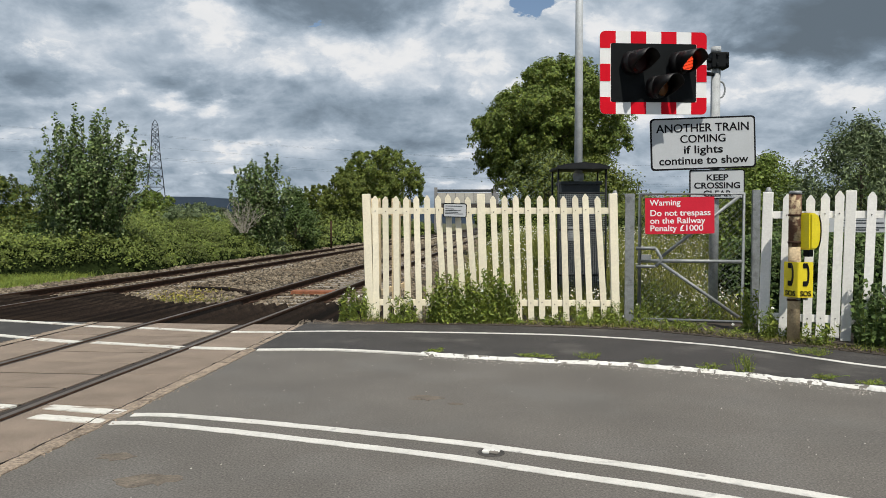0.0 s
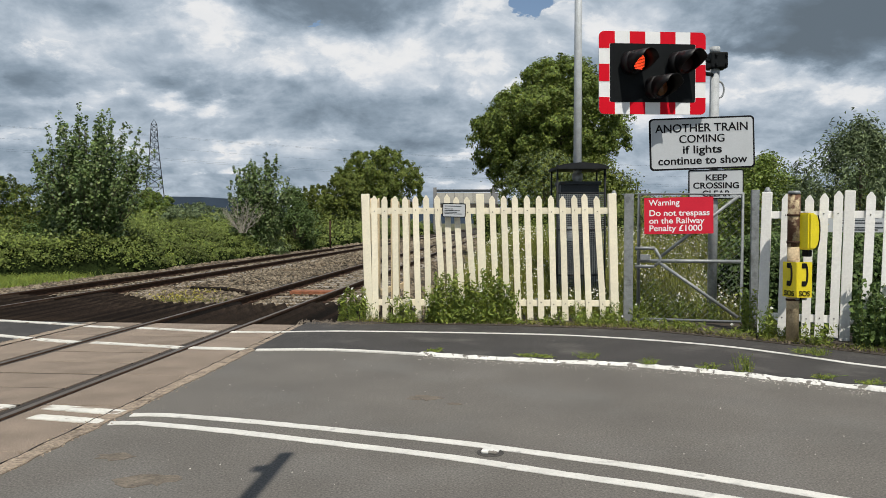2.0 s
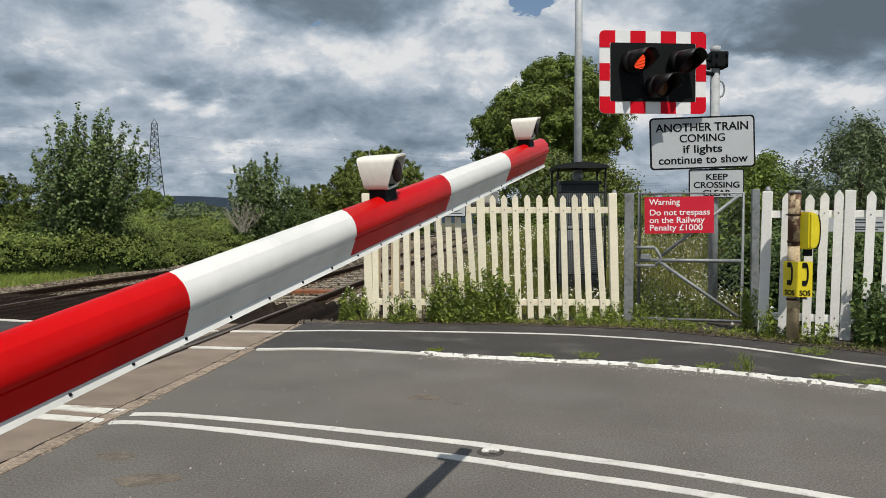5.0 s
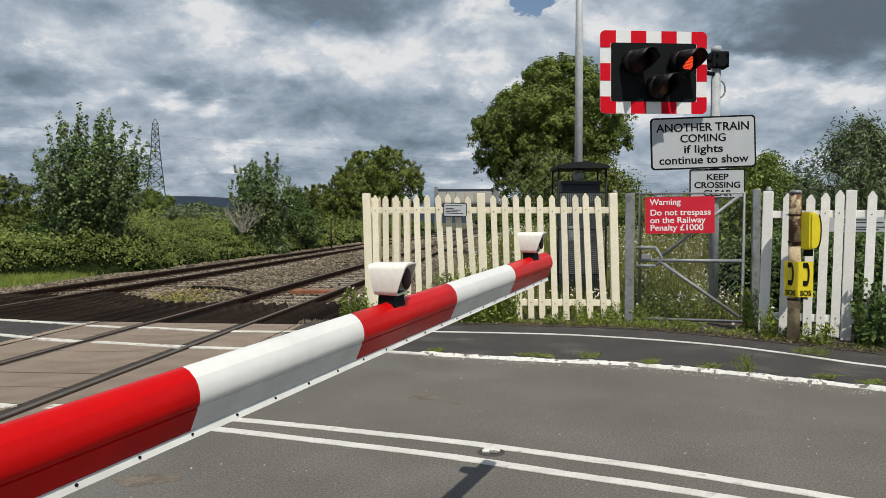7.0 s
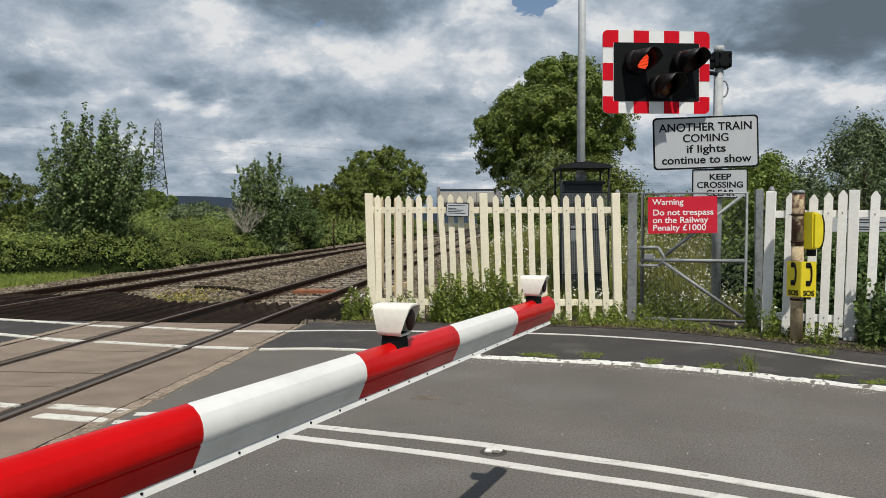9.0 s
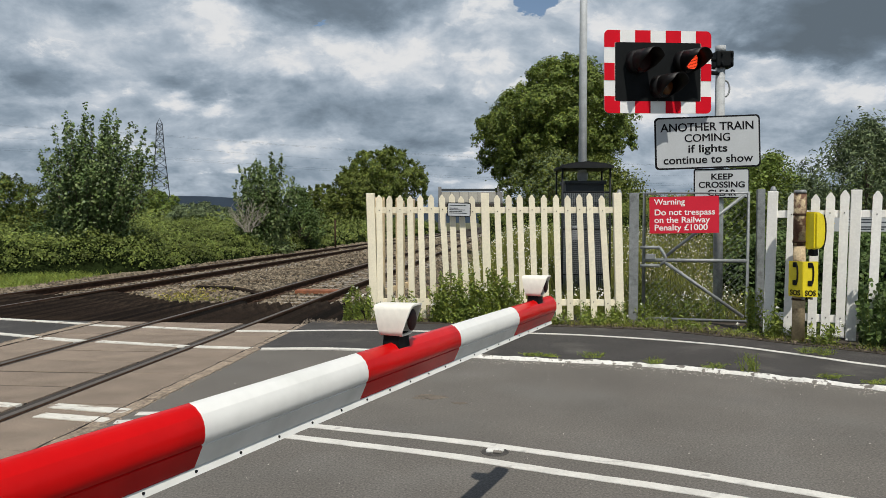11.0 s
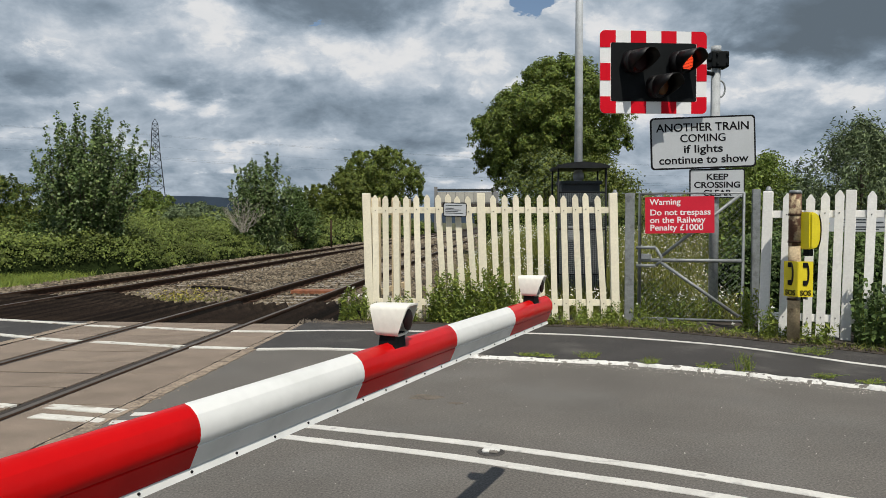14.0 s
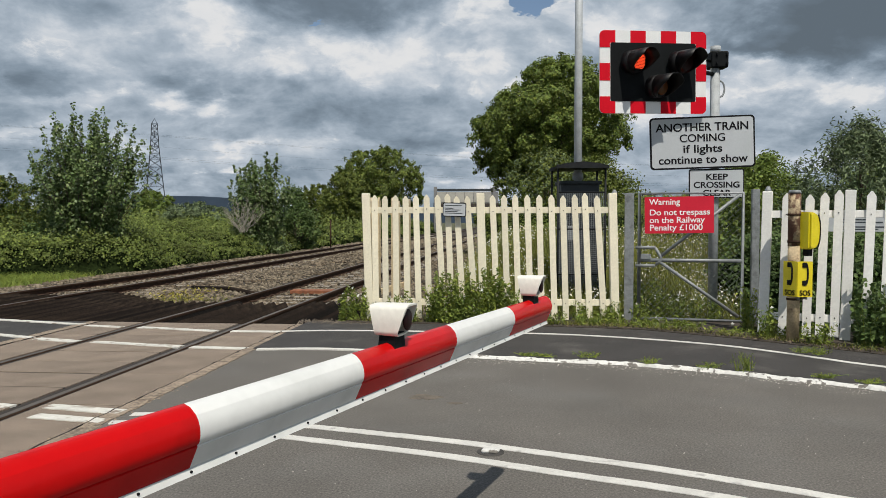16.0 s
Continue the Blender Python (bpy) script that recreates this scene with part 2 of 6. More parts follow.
RUSTPOST = mat("weathered_rusty_post", (0.45, 0.36, 0.22), 0.8, vary=0.25, scale=7, fine=45, bump=0.5, stain=(0.105, 0.05, 0.028), stain_scale=6, stain_at=(0.42, 0.5))
PALEPOST = mat("pale_flaking_post", (0.5, 0.39, 0.24), 0.8, vary=0.22, scale=7, fine=45, bump=0.5, stain=(0.2, 0.12, 0.07), stain_scale=6, stain_at=(0.55, 0.63))
BOOMRED = mat("boom_red_film", (0.52, 0.0045, 0.005), 0.2, spec=0.12, vary=0.04, scale=3, fine=30, bump=0.02, stain=(0.33, 0.004, 0.004), stain_scale=5, stain_at=(0.5, 0.8))
BOOMWHITE = mat("boom_white_film", (0.71, 0.715, 0.69), 0.32, spec=0.25, vary=0.03, scale=3, fine=30, bump=0.02, stain=(0.58, 0.59, 0.56), stain_scale=6, stain_at=(0.5, 0.75))
LAMPWHITE = mat("boom_lamp_white_shell", (0.80, 0.78, 0.70), 0.45, vary=0.05, scale=8, bump=0.05, stain=(0.35, 0.2, 0.08), stain_scale=16, stain_at=(0.68, 0.8))
LENSDARK = mat("dark_red_lens", (0.016, 0.004, 0.004), 0.5, spec=0.2, vary=0.1, bump=0)
AMBERDARK = mat("dark_amber_lens", (0.10, 0.035, 0.012), 0.2, vary=0.1, bump=0)
CAGE = mat("dark_grey_cage_steel", (0.016, 0.018, 0.02), 0.65, spec=0.2, vary=0.2, bump=0.1)
CABINET = mat("grey_cabinet_steel", (0.045, 0.053, 0.06), 0.6, spec=0.25, vary=0.15, scale=4, bump=0.05)
BARK = mat("bark", (0.085, 0.065, 0.048), 0.95, vary=0.3, scale=12, bump=0.8, bump_scale=30)
DEADWOOD = mat("bare_grey_twigs", (0.3, 0.275, 0.23), 0.9, vary=0.2, bump=0.2)
LEAF_A = mat("maple_leaf", (0.0704, 0.1188, 0.037), 0.6, spec=0.25, vary=0.15, scale=2, fine=20, bump=0, island=0.4, island_hue=0.28, trans=0.1)
LEAF_D = mat("pale_maple_leaf", (0.14, 0.2, 0.085), 0.5, spec=0.4, vary=0.15, scale=2, fine=20, bump=0, island=0.45, island_hue=0.3, trans=0.2)
LEAF_B = mat("hawthorn_leaf", (0.0924, 0.132, 0.0299), 0.6, spec=0.25, vary=0.15, scale=2, fine=20, bump=0, island=0.4, island_hue=0.55, trans=0.1)
LEAF_C = mat("ash_leaf", (0.125, 0.19, 0.042), 0.55, spec=0.3, vary=0.2, scale=0.7, fine=20, bump=0, island=0.45, island_hue=0.45, trans=0.22)
LEAF_W = mat("willow_leaf", (0.135, 0.182, 0.092), 0.6, spec=0.25, vary=0.15, scale=2, fine=20, bump=0, island=0.45, island_hue=0.12, trans=0.1)
BRAMBLE = mat("bramble_leaf", (0.105, 0.145, 0.034), 0.6, spec=0.25, vary=0.38, scale=0.6, fine=9, bump=0, island=0.4, island_hue=0.28, trans=0.1)
# near-black colour stands in for the shade deep between the leaves
LEAFSHADE = mat("dark_understorey", (0.012, 0.018, 0.006), 1.0, spec=0.0, vary=0.5, scale=1.5, fine=9, bump=1.0, bump_scale=7, dist=0.1)
GRASS = mat("grass_blade", (0.165, 0.2, 0.055), 0.6, spec=0.25, vary=0.2, scale=0.8, fine=8, bump=0, island=0.45, island_hue=0.5, trans=0.3)
WEED = mat("weed_leaf", (0.155, 0.225, 0.05), 0.6, spec=0.25, vary=0.2, scale=3, fine=20, bump=0, island=0.4, island_hue=0.5, trans=0.16)
PETAL = mat("daisy_petal", (0.72, 0.72, 0.66), 0.6, vary=0.05, bump=0)
DAISYEYE = mat("daisy_eye", (0.75, 0.5, 0.03), 0.7, vary=0.1, bump=0)
YELLOWFLOWER = mat("ragwort_flower", (0.30, 0.26, 0.04), 0.6, vary=0.2, bump=0, island=0.3)
# the blue of distant haze is mixed into this colour
HAZEHILL = mat("far_hill", (0.036, 0.056, 0.088), 1.0, vary=0.15, scale=0.003, fine=0.02, bump=0)
BRICK = mat("far_dark_brick", (0.06, 0.05, 0.042), 0.95, vary=0.2, scale=0.8, fine=6, bump=0.1)
FARCON = mat("far_bridge_concrete", (0.21, 0.21, 0.205), 0.9, vary=0.12, scale=0.6, fine=5, bump=0.1)
LITTER = mat("dry_leaf_litter", (0.11, 0.088, 0.064), 0.9, vary=0.3, scale=9, bump=0, island=0.9, island_hue=0.15)
FARPANEL = mat("far_bridge_panel", (0.4, 0.385, 0.34), 0.9, vary=0.12, scale=0.6, fine=5, bump=0.1, randomize=0.08)
PYLONMAT = mat("pylon_steel", (0.045, 0.052, 0.062), 0.7, 0.3, vary=0.1, bump=0)


def glow(name, col, strength):
    """Light-giving dot matrix."""
    ma = bpy.data.materials.new(name)
    ma.use_nodes = True
    nt = ma.node_tree
    b = nt.nodes["Principled BSDF"]
    b.inputs["Base Color"].default_value = (0.3, 0.02, 0.01, 1)
    b.inputs["Emission Color"].default_value = (*col, 1)
    b.inputs["Emission Strength"].default_value = strength
    return ma


JOINT = mat("dark_joint_filler", (0.036, 0.029, 0.024), 0.9, vary=0.2, bump=0.2)
STUDBASE = mat("worn_stud_base", (0.05, 0.046, 0.042), 0.9, vary=0.25, bump=0.3)
GRIT = mat("pale_grit", (0.27, 0.255, 0.225), 0.9, vary=0.2, bump=0.2, island=0.5)
MUD = mat("dried_mud", (0.135, 0.112, 0.086), 0.95, vary=0.3, scale=9, bump=0.4)
LEDGLOW = glow("lit_red_led", (1.0, 0.075, 0.02), 1.5)

# ---------------------------------------------------------------- mesh helpers


def part(name, bm, material, parent, label=""):
    me = bpy.data.meshes.new(name)
    bm.to_mesh(me)
    bm.free()
    me.materials.append(material)
    ob = new(name, me)
    ob.parent = parent
    if label:
        ob["label"] = label
    return ob


def share(ob, m, parent=None):
    """Another object on the same mesh."""
    o = new(ob.name.split(".")[0], ob.data)
    o.parent = parent or ob.parent
    o.matrix_basis = m
    return o


def thing(name, m, label, category, group="", kind=""):
    e = new(name)
    e.empty_display_size = 0.2
    e.matrix_basis = m
    return tagged(e, label, category, group, kind)


def box(bm, lo, hi, bevel=0.0):
    r = bmesh.ops.create_cube(bm, size=1)
    sx, sy, sz = (hi[i] - lo[i] for i in range(3))
    bmesh.ops.transform(bm, verts=r["verts"], matrix=Matrix.Translation([(lo[i] + hi[i]) / 2 for i in range(3)]) @ Matrix.Diagonal((sx, sy, sz, 1)))
    if bevel:
        ed = list({e for v in r["verts"] for e in v.link_edges})
        bmesh.ops.bevel(bm, geom=ed, offset=bevel, segments=2, affect="EDGES", profile=0.5)
    return bm


def B():
    return bmesh.new()


def tube(bm, pts, r0, r1=None, seg=8, cap=True):
    """A round bar through points, tapering from r0 to r1."""
    r1 = r0 if r1 is None else r1
    pts = [Vector(p) for p in pts]
    rings = []
    for i, p in enumerate(pts):
        d = (pts[min(i + 1, len(pts) - 1)] - pts[max(i - 1, 0)]).normalized()
        a = d.orthogonal().normalized() if not rings else (rings[-1][1] - d * rings[-1][1].dot(d)).normalized()
        b = d.cross(a)
        r = r0 + (r1 - r0) * i / max(1, len(pts) - 1)
        rings.append(([bm.verts.new(p + (a * math.cos(2 * math.pi * k / seg) + b * math.sin(2 * math.pi * k / seg)) * r) for k in range(seg)], a))
    for (u, _), (v, _) in zip(rings, rings[1:]):
        for k in range(seg):
            f = bm.faces.new((u[k], u[(k + 1) % seg], v[(k + 1) % seg], v[k]))
            f.smooth = seg > 5
    if cap:
        bm.faces.new(rings[0][0][::-1])
        bm.faces.new(rings[-1][0])
    return bm


def prism(bm, poly, z0, z1):
    """An upright slab over a plan polygon."""
    lo = [bm.verts.new((x, y, z0)) for x, y in poly]
    hi = [bm.verts.new((x, y, z1)) for x, y in poly]
    bm.faces.new(hi)
    bm.faces.new(lo[::-1])
    n = len(poly)
    for i in range(n):
        bm.faces.new((lo[i], lo[(i + 1) % n], hi[(i + 1) % n], hi[i]))
    bmesh.ops.recalc_face_normals(bm, faces=bm.faces)
    return bm


def smooth_line(pts, step=0.15):
    """A smooth curve through plan points (Catmull-Rom)."""
    out = []
    P = [2 * Vector(pts[0]) - Vector(pts[1])] + [Vector(p) for p in pts] + [2 * Vector(pts[-1]) - Vector(pts[-2])]
    for a, b, c, d in zip(P, P[1:], P[2:], P[3:]):
        n = max(2, int((c - b).length / step))
        for i in range(n):
            t = i / n
            out.append(0.5 * (2 * b + (c - a) * t + (2 * a - 5 * b + 4 * c - d) * t * t + (3 * b - a - 3 * c + d) * t ** 3))
    return out + [P[-2]]


def ribbon(bm, line, w, z0, z1, ragged=0.0):
    """A strip of paint or kerb along a plan line."""
    rows = []
    for i, p in enumerate(line):
        d = line[min(i + 1, len(line) - 1)] - line[max(i - 1, 0)]
        n = Vector((-d.y, d.x)).normalized()
        wl, wr = (w / 2 + random.uniform(-ragged, ragged) for _ in range(2))
        a, b = p + n * wl, p - n * wr
        rows.append([bm.verts.new(q) for q in ((a.x, a.y, z0), (a.x, a.y, z1), (b.x, b.y, z1), (b.x, b.y, z0))])
    for u, v in zip(rows, rows[1:]):
        for k in range(3):
            bm.faces.new((u[k], u[k + 1], v[k + 1], v[k]))
    bm.faces.new(rows[0])
    bm.faces.new(rows[-1][::-1])
    bmesh.ops.recalc_face_normals(bm, faces=bm.faces)
    return bm


def lettering(parent, text, size, x, z, y, material, align="CENTER", spacing=1.0, bold=0.0, width=None):
    """Raised letters facing -Y in the parent's space."""
    cu = bpy.data.curves.new("lettering", "FONT")
    cu.body, cu.size, cu.align_x, cu.space_character = text, size, align, spacing
    cu.extrude, cu.offset = 0.002, 0.0 if "M" in text else bold
    tmp = new("lettering_tmp", cu)
    bpy.context.view_layer.update()
    me = bpy.data.meshes.new_from_object(tmp.evaluated_get(bpy.context.evaluated_depsgraph_get()))
    bpy.data.objects.remove(tmp)
    bpy.data.curves.remove(cu)
    me.name = "lettering"
    if width:
        xs = [v.co.x for v in me.vertices]
        k = width / (max(xs) - min(xs))
        for v in me.vertices:
            v.co.x *= k
    # one mesh for each word
    bm = bmesh.new()
    bm.from_mesh(me)
    if "M" in text:
        for sx in (-0.002, 0.002):
            k = len(bm.verts)
            bm.from_mesh(me)
            bm.verts.ensure_lookup_table()
            for v in bm.verts[k:]:
                v.co += Vector((sx, 0, 0.0004))
    bpy.data.meshes.remove(me)
    left, isles = set(bm.verts), []
    while left:
        todo, isle = [left.pop()], []
        while todo:
            v = todo.pop()
            isle.append(v)
            for ed in v.link_edges:
                o = ed.other_vert(v)
                if o in left:
                    left.discard(o)
                    todo.append(o)
        isles.append((min(v.co.x for v in isle), max(v.co.x for v in isle), isle))
    isles.sort(key=lambda t: t[0])
    words, reach = [], -9
    for lo, hi, isle in isles:
        if not words or lo - reach > 0.17 * size:
            words.append([])
        words[-1] += isle
        reach = max(reach, hi)
    for word in words:
        w = bmesh.new()
        idx = {v: w.verts.new(v.co) for v in word}
        for f in bm.faces:
            if f.verts[0] in idx:
                w.faces.new([idx[v] for v in f.verts])
        ob = part("lettering", w, material, parent)
        ob.matrix_basis = pose(x, y, z, 90, 0, 0)
    bm.free()


def rounded_rect(w, h, r, n=6):
    pts = []
    for cx, cz, a0 in ((w / 2 - r, h / 2 - r, 0), (-w / 2 + r, h / 2 - r, 90), (-w / 2 + r, -h / 2 + r, 180), (w / 2 - r, -h / 2 + r, 270)):
        for i in range(n + 1):
            a = radians(a0 + 90 * i / n)
            pts.append((cx + r * math.cos(a), cz + r * math.sin(a)))
    return pts


def plate(bm, outline, y0, y1):
    """A plate standing in the XZ plane between y0 (front) and y1."""
    f = [bm.verts.new((x, y0, z)) for x, z in outline]
    k = [bm.verts.new((x, y1, z)) for x, z in outline]
    bm.faces.new(f)
    bm.faces.new(k[::-1])
    n = len(outline)
    for i in range(n):
        bm.faces.new((f[i], k[i], k[(i + 1) % n], f[(i + 1) % n]))
    bmesh.ops.recalc_face_normals(bm, faces=bm.faces)
    return bm


def mesh_from(name, verts, faces, material, parent=None, label="", kind=""):
    me = bpy.data.meshes.new(name)
    me.from_pydata(verts, [], faces)
    me.materials.append(material)
    ob = new(name, me)
    if parent is not None:
        ob.parent = parent
    return tagged(ob, label, "", "", kind)

# ---------------------------------------------------------------- ground, road, crossing
TRK = math.atan(0.0935)                       # the railway runs a little to the right of straight ahead
TM = Matrix.Rotation(-TRK, 4, "Z")            # track space: x across, y along
CT = math.cos(TRK)


def rail_x(c, y):
    return c + 0.0935 * y


RAILS = (-3.75, -5.20, -8.78, -10.22)         # where each rail would cross y = 0


def build_ground():
    bm = B()
    s = 3000
    vs = [bm.verts.new(p) for p in ((-s, -s, -0.3), (s, -s, -0.3), (s, s, -0.3), (-s, s, -0.3))]
    bm.faces.new(vs)
    ob = part("ground", bm, SOIL, None)
    tagged(ob, "rough grass and soil reaching the horizon", "ground", kind="structure")


build_ground()

# plan lines of the road, read in metres
KERB = [(-2.07, 8.46), (-1.29, 8.48), (-0.52, 8.28), (0.1, 8.05), (0.68, 7.86), (1.24, 7.71), (1.79, 7.57), (2.28, 7.34), (2.74, 7.09), (3.14, 6.81), (3.52, 6.56), (3.75, 6.38), (5.2, 5.1), (7.5, 2.8)]
EDGE = [(-2.08, 9.84), (-1.8, 9.89), (-1.36, 9.92), (-0.62, 9.87), (0.12, 9.79), (0.84, 9.69), (1.54, 9.56), (2.19, 9.31), (2.79, 9.0), (3.31, 8.62), (3.74, 8.14), (4.06, 7.7), (4.35, 7.38), (6.2, 5.5), (8.5, 3.0)]
CENTRE_A = [(-2.3, 5.6), (-2.02, 5.59), (-1.35, 5.405), (-0.71, 5.185), (0.06, 4.9), (0.74, 4.59), (1.34, 4.29), (2.0, 3.9), (2.7, 3.46), (3.4, 3.0), (4.1, 2.5), (5.0, 1.8), (6.0, 0.9)]
CENTRE_B = [(-2.36, 5.365), (-2.14, 5.365), (-1.48, 5.165), (-0.67, 4.86), (0.05, 4.575), (0.69, 4.26), (1.25, 4.0), (1.85, 3.66), (2.5, 3.26), (3.15, 2.82), (3.8, 2.35), (4.7, 1.65), (5.7, 0.75)]


def build_road():
    edge = smooth_line(EDGE, 0.3)
    kerb = smooth_line(KERB, 0.3)
    far = [(-1.93, 10.86), (-1.0, 10.72), (0.9, 10.5), (2.6, 10.05), (3.6, 9.25), (4.4, 8.45), (5.4, 7.4), (9.5, 3.2)]
    edge_x = lambda y: -2.93 + 0.0935 * y
    # carriageway up to the kerb, and the footway beyond it
    road = [(edge_x(-8), -8), (30, -8), (30, 2.8 - 2.0)] + [(p.x, p.y) for p in kerb[::-1]] + [(edge_x(8.53), 8.53)]
    ob = part("road", prism(B(), road, -0.25, 0.0), ASPHALT, None)
    tagged(ob, "worn grey asphalt carriageway curving past the crossing", "road", kind="structure")
    foot = [(p.x, p.y) for p in kerb] + [(9.5, 2.8)] + far[::-1] + [(edge_x(10.86), 10.86), (edge_x(8.53), 8.53)]
    ob = part("pavement", prism(B(), foot, -0.25, 0.008), FOOTWAY, None)
    tagged(ob, "dark asphalt footway beside the fence", "pavement", kind="structure")
    # dirt strip at the foot of the fence
    strip = [(-1.42, 10.73)] + [(p[0], p[1] - 0.06) for p in far[1:]] + [(12, 5), (6, 9.6), (4.6, 10.8), (2.6, 11.6), (-0.9, 11.6), (-1.2, 11.2)]
    ob = part("verge", prism(B(), strip, -0.25, 0.016), DIRT, None)
    tagged(ob, "dusty soil strip along the foot of the fence", "verge", kind="structure")
    # paint
    for line, w, lab in ((CENTRE_A, 0.092, "white centre line painted on the road"), (CENTRE_B, 0.092, "white centre line painted on the road")):
        ob = part("road_marking", ribbon(B(), smooth_line(line, 0.08), w, -0.01, 0.004, 0.004), PAINT, None)
        tagged(ob, lab, "road marking", "double centre lines", "structure")
    ob = part("road_marking", ribbon(B(), smooth_line(EDGE, 0.08), 0.085, 0.0, 0.012, 0.005), PAINT, None)
    tagged(ob, "white line along the back of the footway", "road marking", kind="structure")
    # the low painted kerb, flat at the crossing and chipped further on
    kl = smooth_line(KERB, 0.06)
    n = next(i for i, p in enumerate(kl) if p.x > -0.2)
    ob = part("road_marking", ribbon(B(), kl[:n + 1], 0.1, -0.01, 0.013, 0.004), PAINT, None)
    tagged(ob, "white edge line painted across the footway end", "road marking", kind="structure")
    bm = B()
    rows = []
    kf = smooth_line(KERB, 0.025)
    for i, p in enumerate(kf):
        if p.x < -0.25:
            continue
        d = (kf[min(i + 1, len(kf) - 1)] - kf[i - 1]).normalized()
        side = Vector((-d.y, d.x))
        g = lambda sc, o: noise.noise((p.x * sc, p.y * sc, o)) + 0.5 * noise.noise((p.x * sc * 3.1, p.y * sc * 3.1, o))
        wl, wr = 0.03 + 0.02 * g(4, 1), 0.034 + 0.034 * g(6, 2)
        h = 0.022 + 0.016 * g(5, 3)
        rows.append([bm.verts.new(q) for q in ((*(p + side * (wl + 0.012)), -0.02), (*(p + side * wl), h * 0.75 + 0.01), (*(p + side * 0.01), h + 0.01), (*(p - side * wr * 0.8), h * 0.8 + 0.004 * g(9, 5)), (*(p - side * (wr + 0.02)), -0.02))])
    for u, w in zip(rows, rows[1:]):
        for k in range(4):
            bm.faces.new((u[k], u[k + 1], w[k + 1], w[k]))
    bmesh.ops.recalc_face_normals(bm, faces=bm.faces)
    ob = part("kerb", bm, KERBPAINT, None)
    tagged(ob, "low white-painted kerb with chipped edges", "kerb", kind="structure")
    rng = np.random.default_rng(3)
    for x, y, s in ((-0.14, 6.16, 0.16), (-1.62, 4.18, 0.2), (-2.0, 4.6, 0.13), (0.1, 5.95, 0.07)):
        pts = [(x + s * math.cos(a) * rng.uniform(0.5, 1.1), y + s * 0.7 * math.sin(a) * rng.uniform(0.4, 1.1)) for a in np.arange(0, 6.28, 0.3)]
        ob = part("road_stain", prism(B(), pts, -0.01, 0.0022), MUD, None)
        tagged(ob, "thin patch of dried mud on the road", "stain", "stains", "structure")
    # grit washed against the kerb
    V, F = [], []
    for p in kl[n:]:
        for j in range(11):
            o = abs(rng.normal()) * 0.13
            x, y, s = p.x - o * 0.4 + rng.uniform(-0.05, 0.05), p.y - 0.05 - o, rng.uniform(0.003, 0.009)
            i = len(V)
            V += [(x - s, y - s, 0), (x + s, y - s * rng.uniform(0.3, 1), 0), (x + s * rng.uniform(0, 1), y + s, 0), (x + rng.uniform(-s, s) * 0.4, y, s * 1.2)]
            F += [(i, i + 1, i + 3), (i + 1, i + 2, i + 3), (i + 2, i, i + 3)]
    for j in range(320):
        x, y, s = rng.uniform(-2, 4), rng.uniform(3.8, 8.2), rng.uniform(0.002, 0.007)
        i = len(V)
        V += [(x - s, y - s, 0), (x + s, y - s * rng.uniform(0.3, 1), 0), (x + s * rng.uniform(0, 1), y + s, 0), (x + rng.uniform(-s, s) * 0.4, y, s * 1.2)]
        F += [(i, i + 1, i + 3), (i + 1, i + 2, i + 3), (i + 2, i, i + 3)]
    tagged(mesh_from("road_grit", V, F, GRIT), "pale grit scattered along the kerb", "grit", kind="stuff")
    # crumbled soil and rubble where the boards meet the footway
    V, F = [], []
    for j in range(420):
        x = rng.uniform(-2.05, -0.95)
        y, r = 10.74 + 0.11 * rng.normal() + 0.1 * (x < -1.6), rng.uniform(0.004, 0.02) ** 1.0
        q = [(x + r * math.cos(t) * rng.uniform(0.6, 1.2), y + r * math.sin(t) * rng.uniform(0.6, 1.2), 0.006) for t in (0.3, 1.9, 3.4, 5.0)]
        i = len(V)
        V += q + [(x, y, 0.012 + r * rng.uniform(0.3, 0.7))]
        F += [(i + k, i + (k + 1) % 4, i + 4) for k in range(4)]
    tagged(mesh_from("rubble", V, F, MUD), "brown crumbled rubble beside the ribbed boards", "rubble", kind="stuff")
    # lines across the crossing deck
    across = [((-5.6, 9.6), (-5.05, 9.33), 0.12), ((-4.95, 9.27), (-4.35, 9.04), 0.15), ((-4.15, 9.02), (-2.98, 8.66), 0.13), ((-2.86, 8.64), (-2.2, 8.53), 0.13),
              ((-6.48, 11.1), (-5.0, 10.57), 0.12), ((-4.9, 10.46), (-4.34, 10.28), 0.12), ((-4.1, 10.28), (-2.95, 9.92), 0.12), ((-2.75, 9.9), (-2.1, 9.86), 0.12),
              ((-4.4, 6.17), (-3.33, 5.83), 0.11), ((-3.05, 5.84), (-2.4, 5.66), 0.13), ((-3.0, 5.55), (-2.42, 5.4), 0.12), ((-9, 12.3), (-6.48, 11.1), 0.12), ((-8, 10.6), (-5.6, 9.6), 0.12)]
    for a, b, w in across:
        ob = part("road_marking", ribbon(B(), smooth_line([a, b], 0.1), w, -0.01, 0.0065, 0.006), DECKPAINT, None)
        tagged(ob, "worn white line painted over the crossing deck", "road marking", "lines over the crossing", "structure")


build_road()


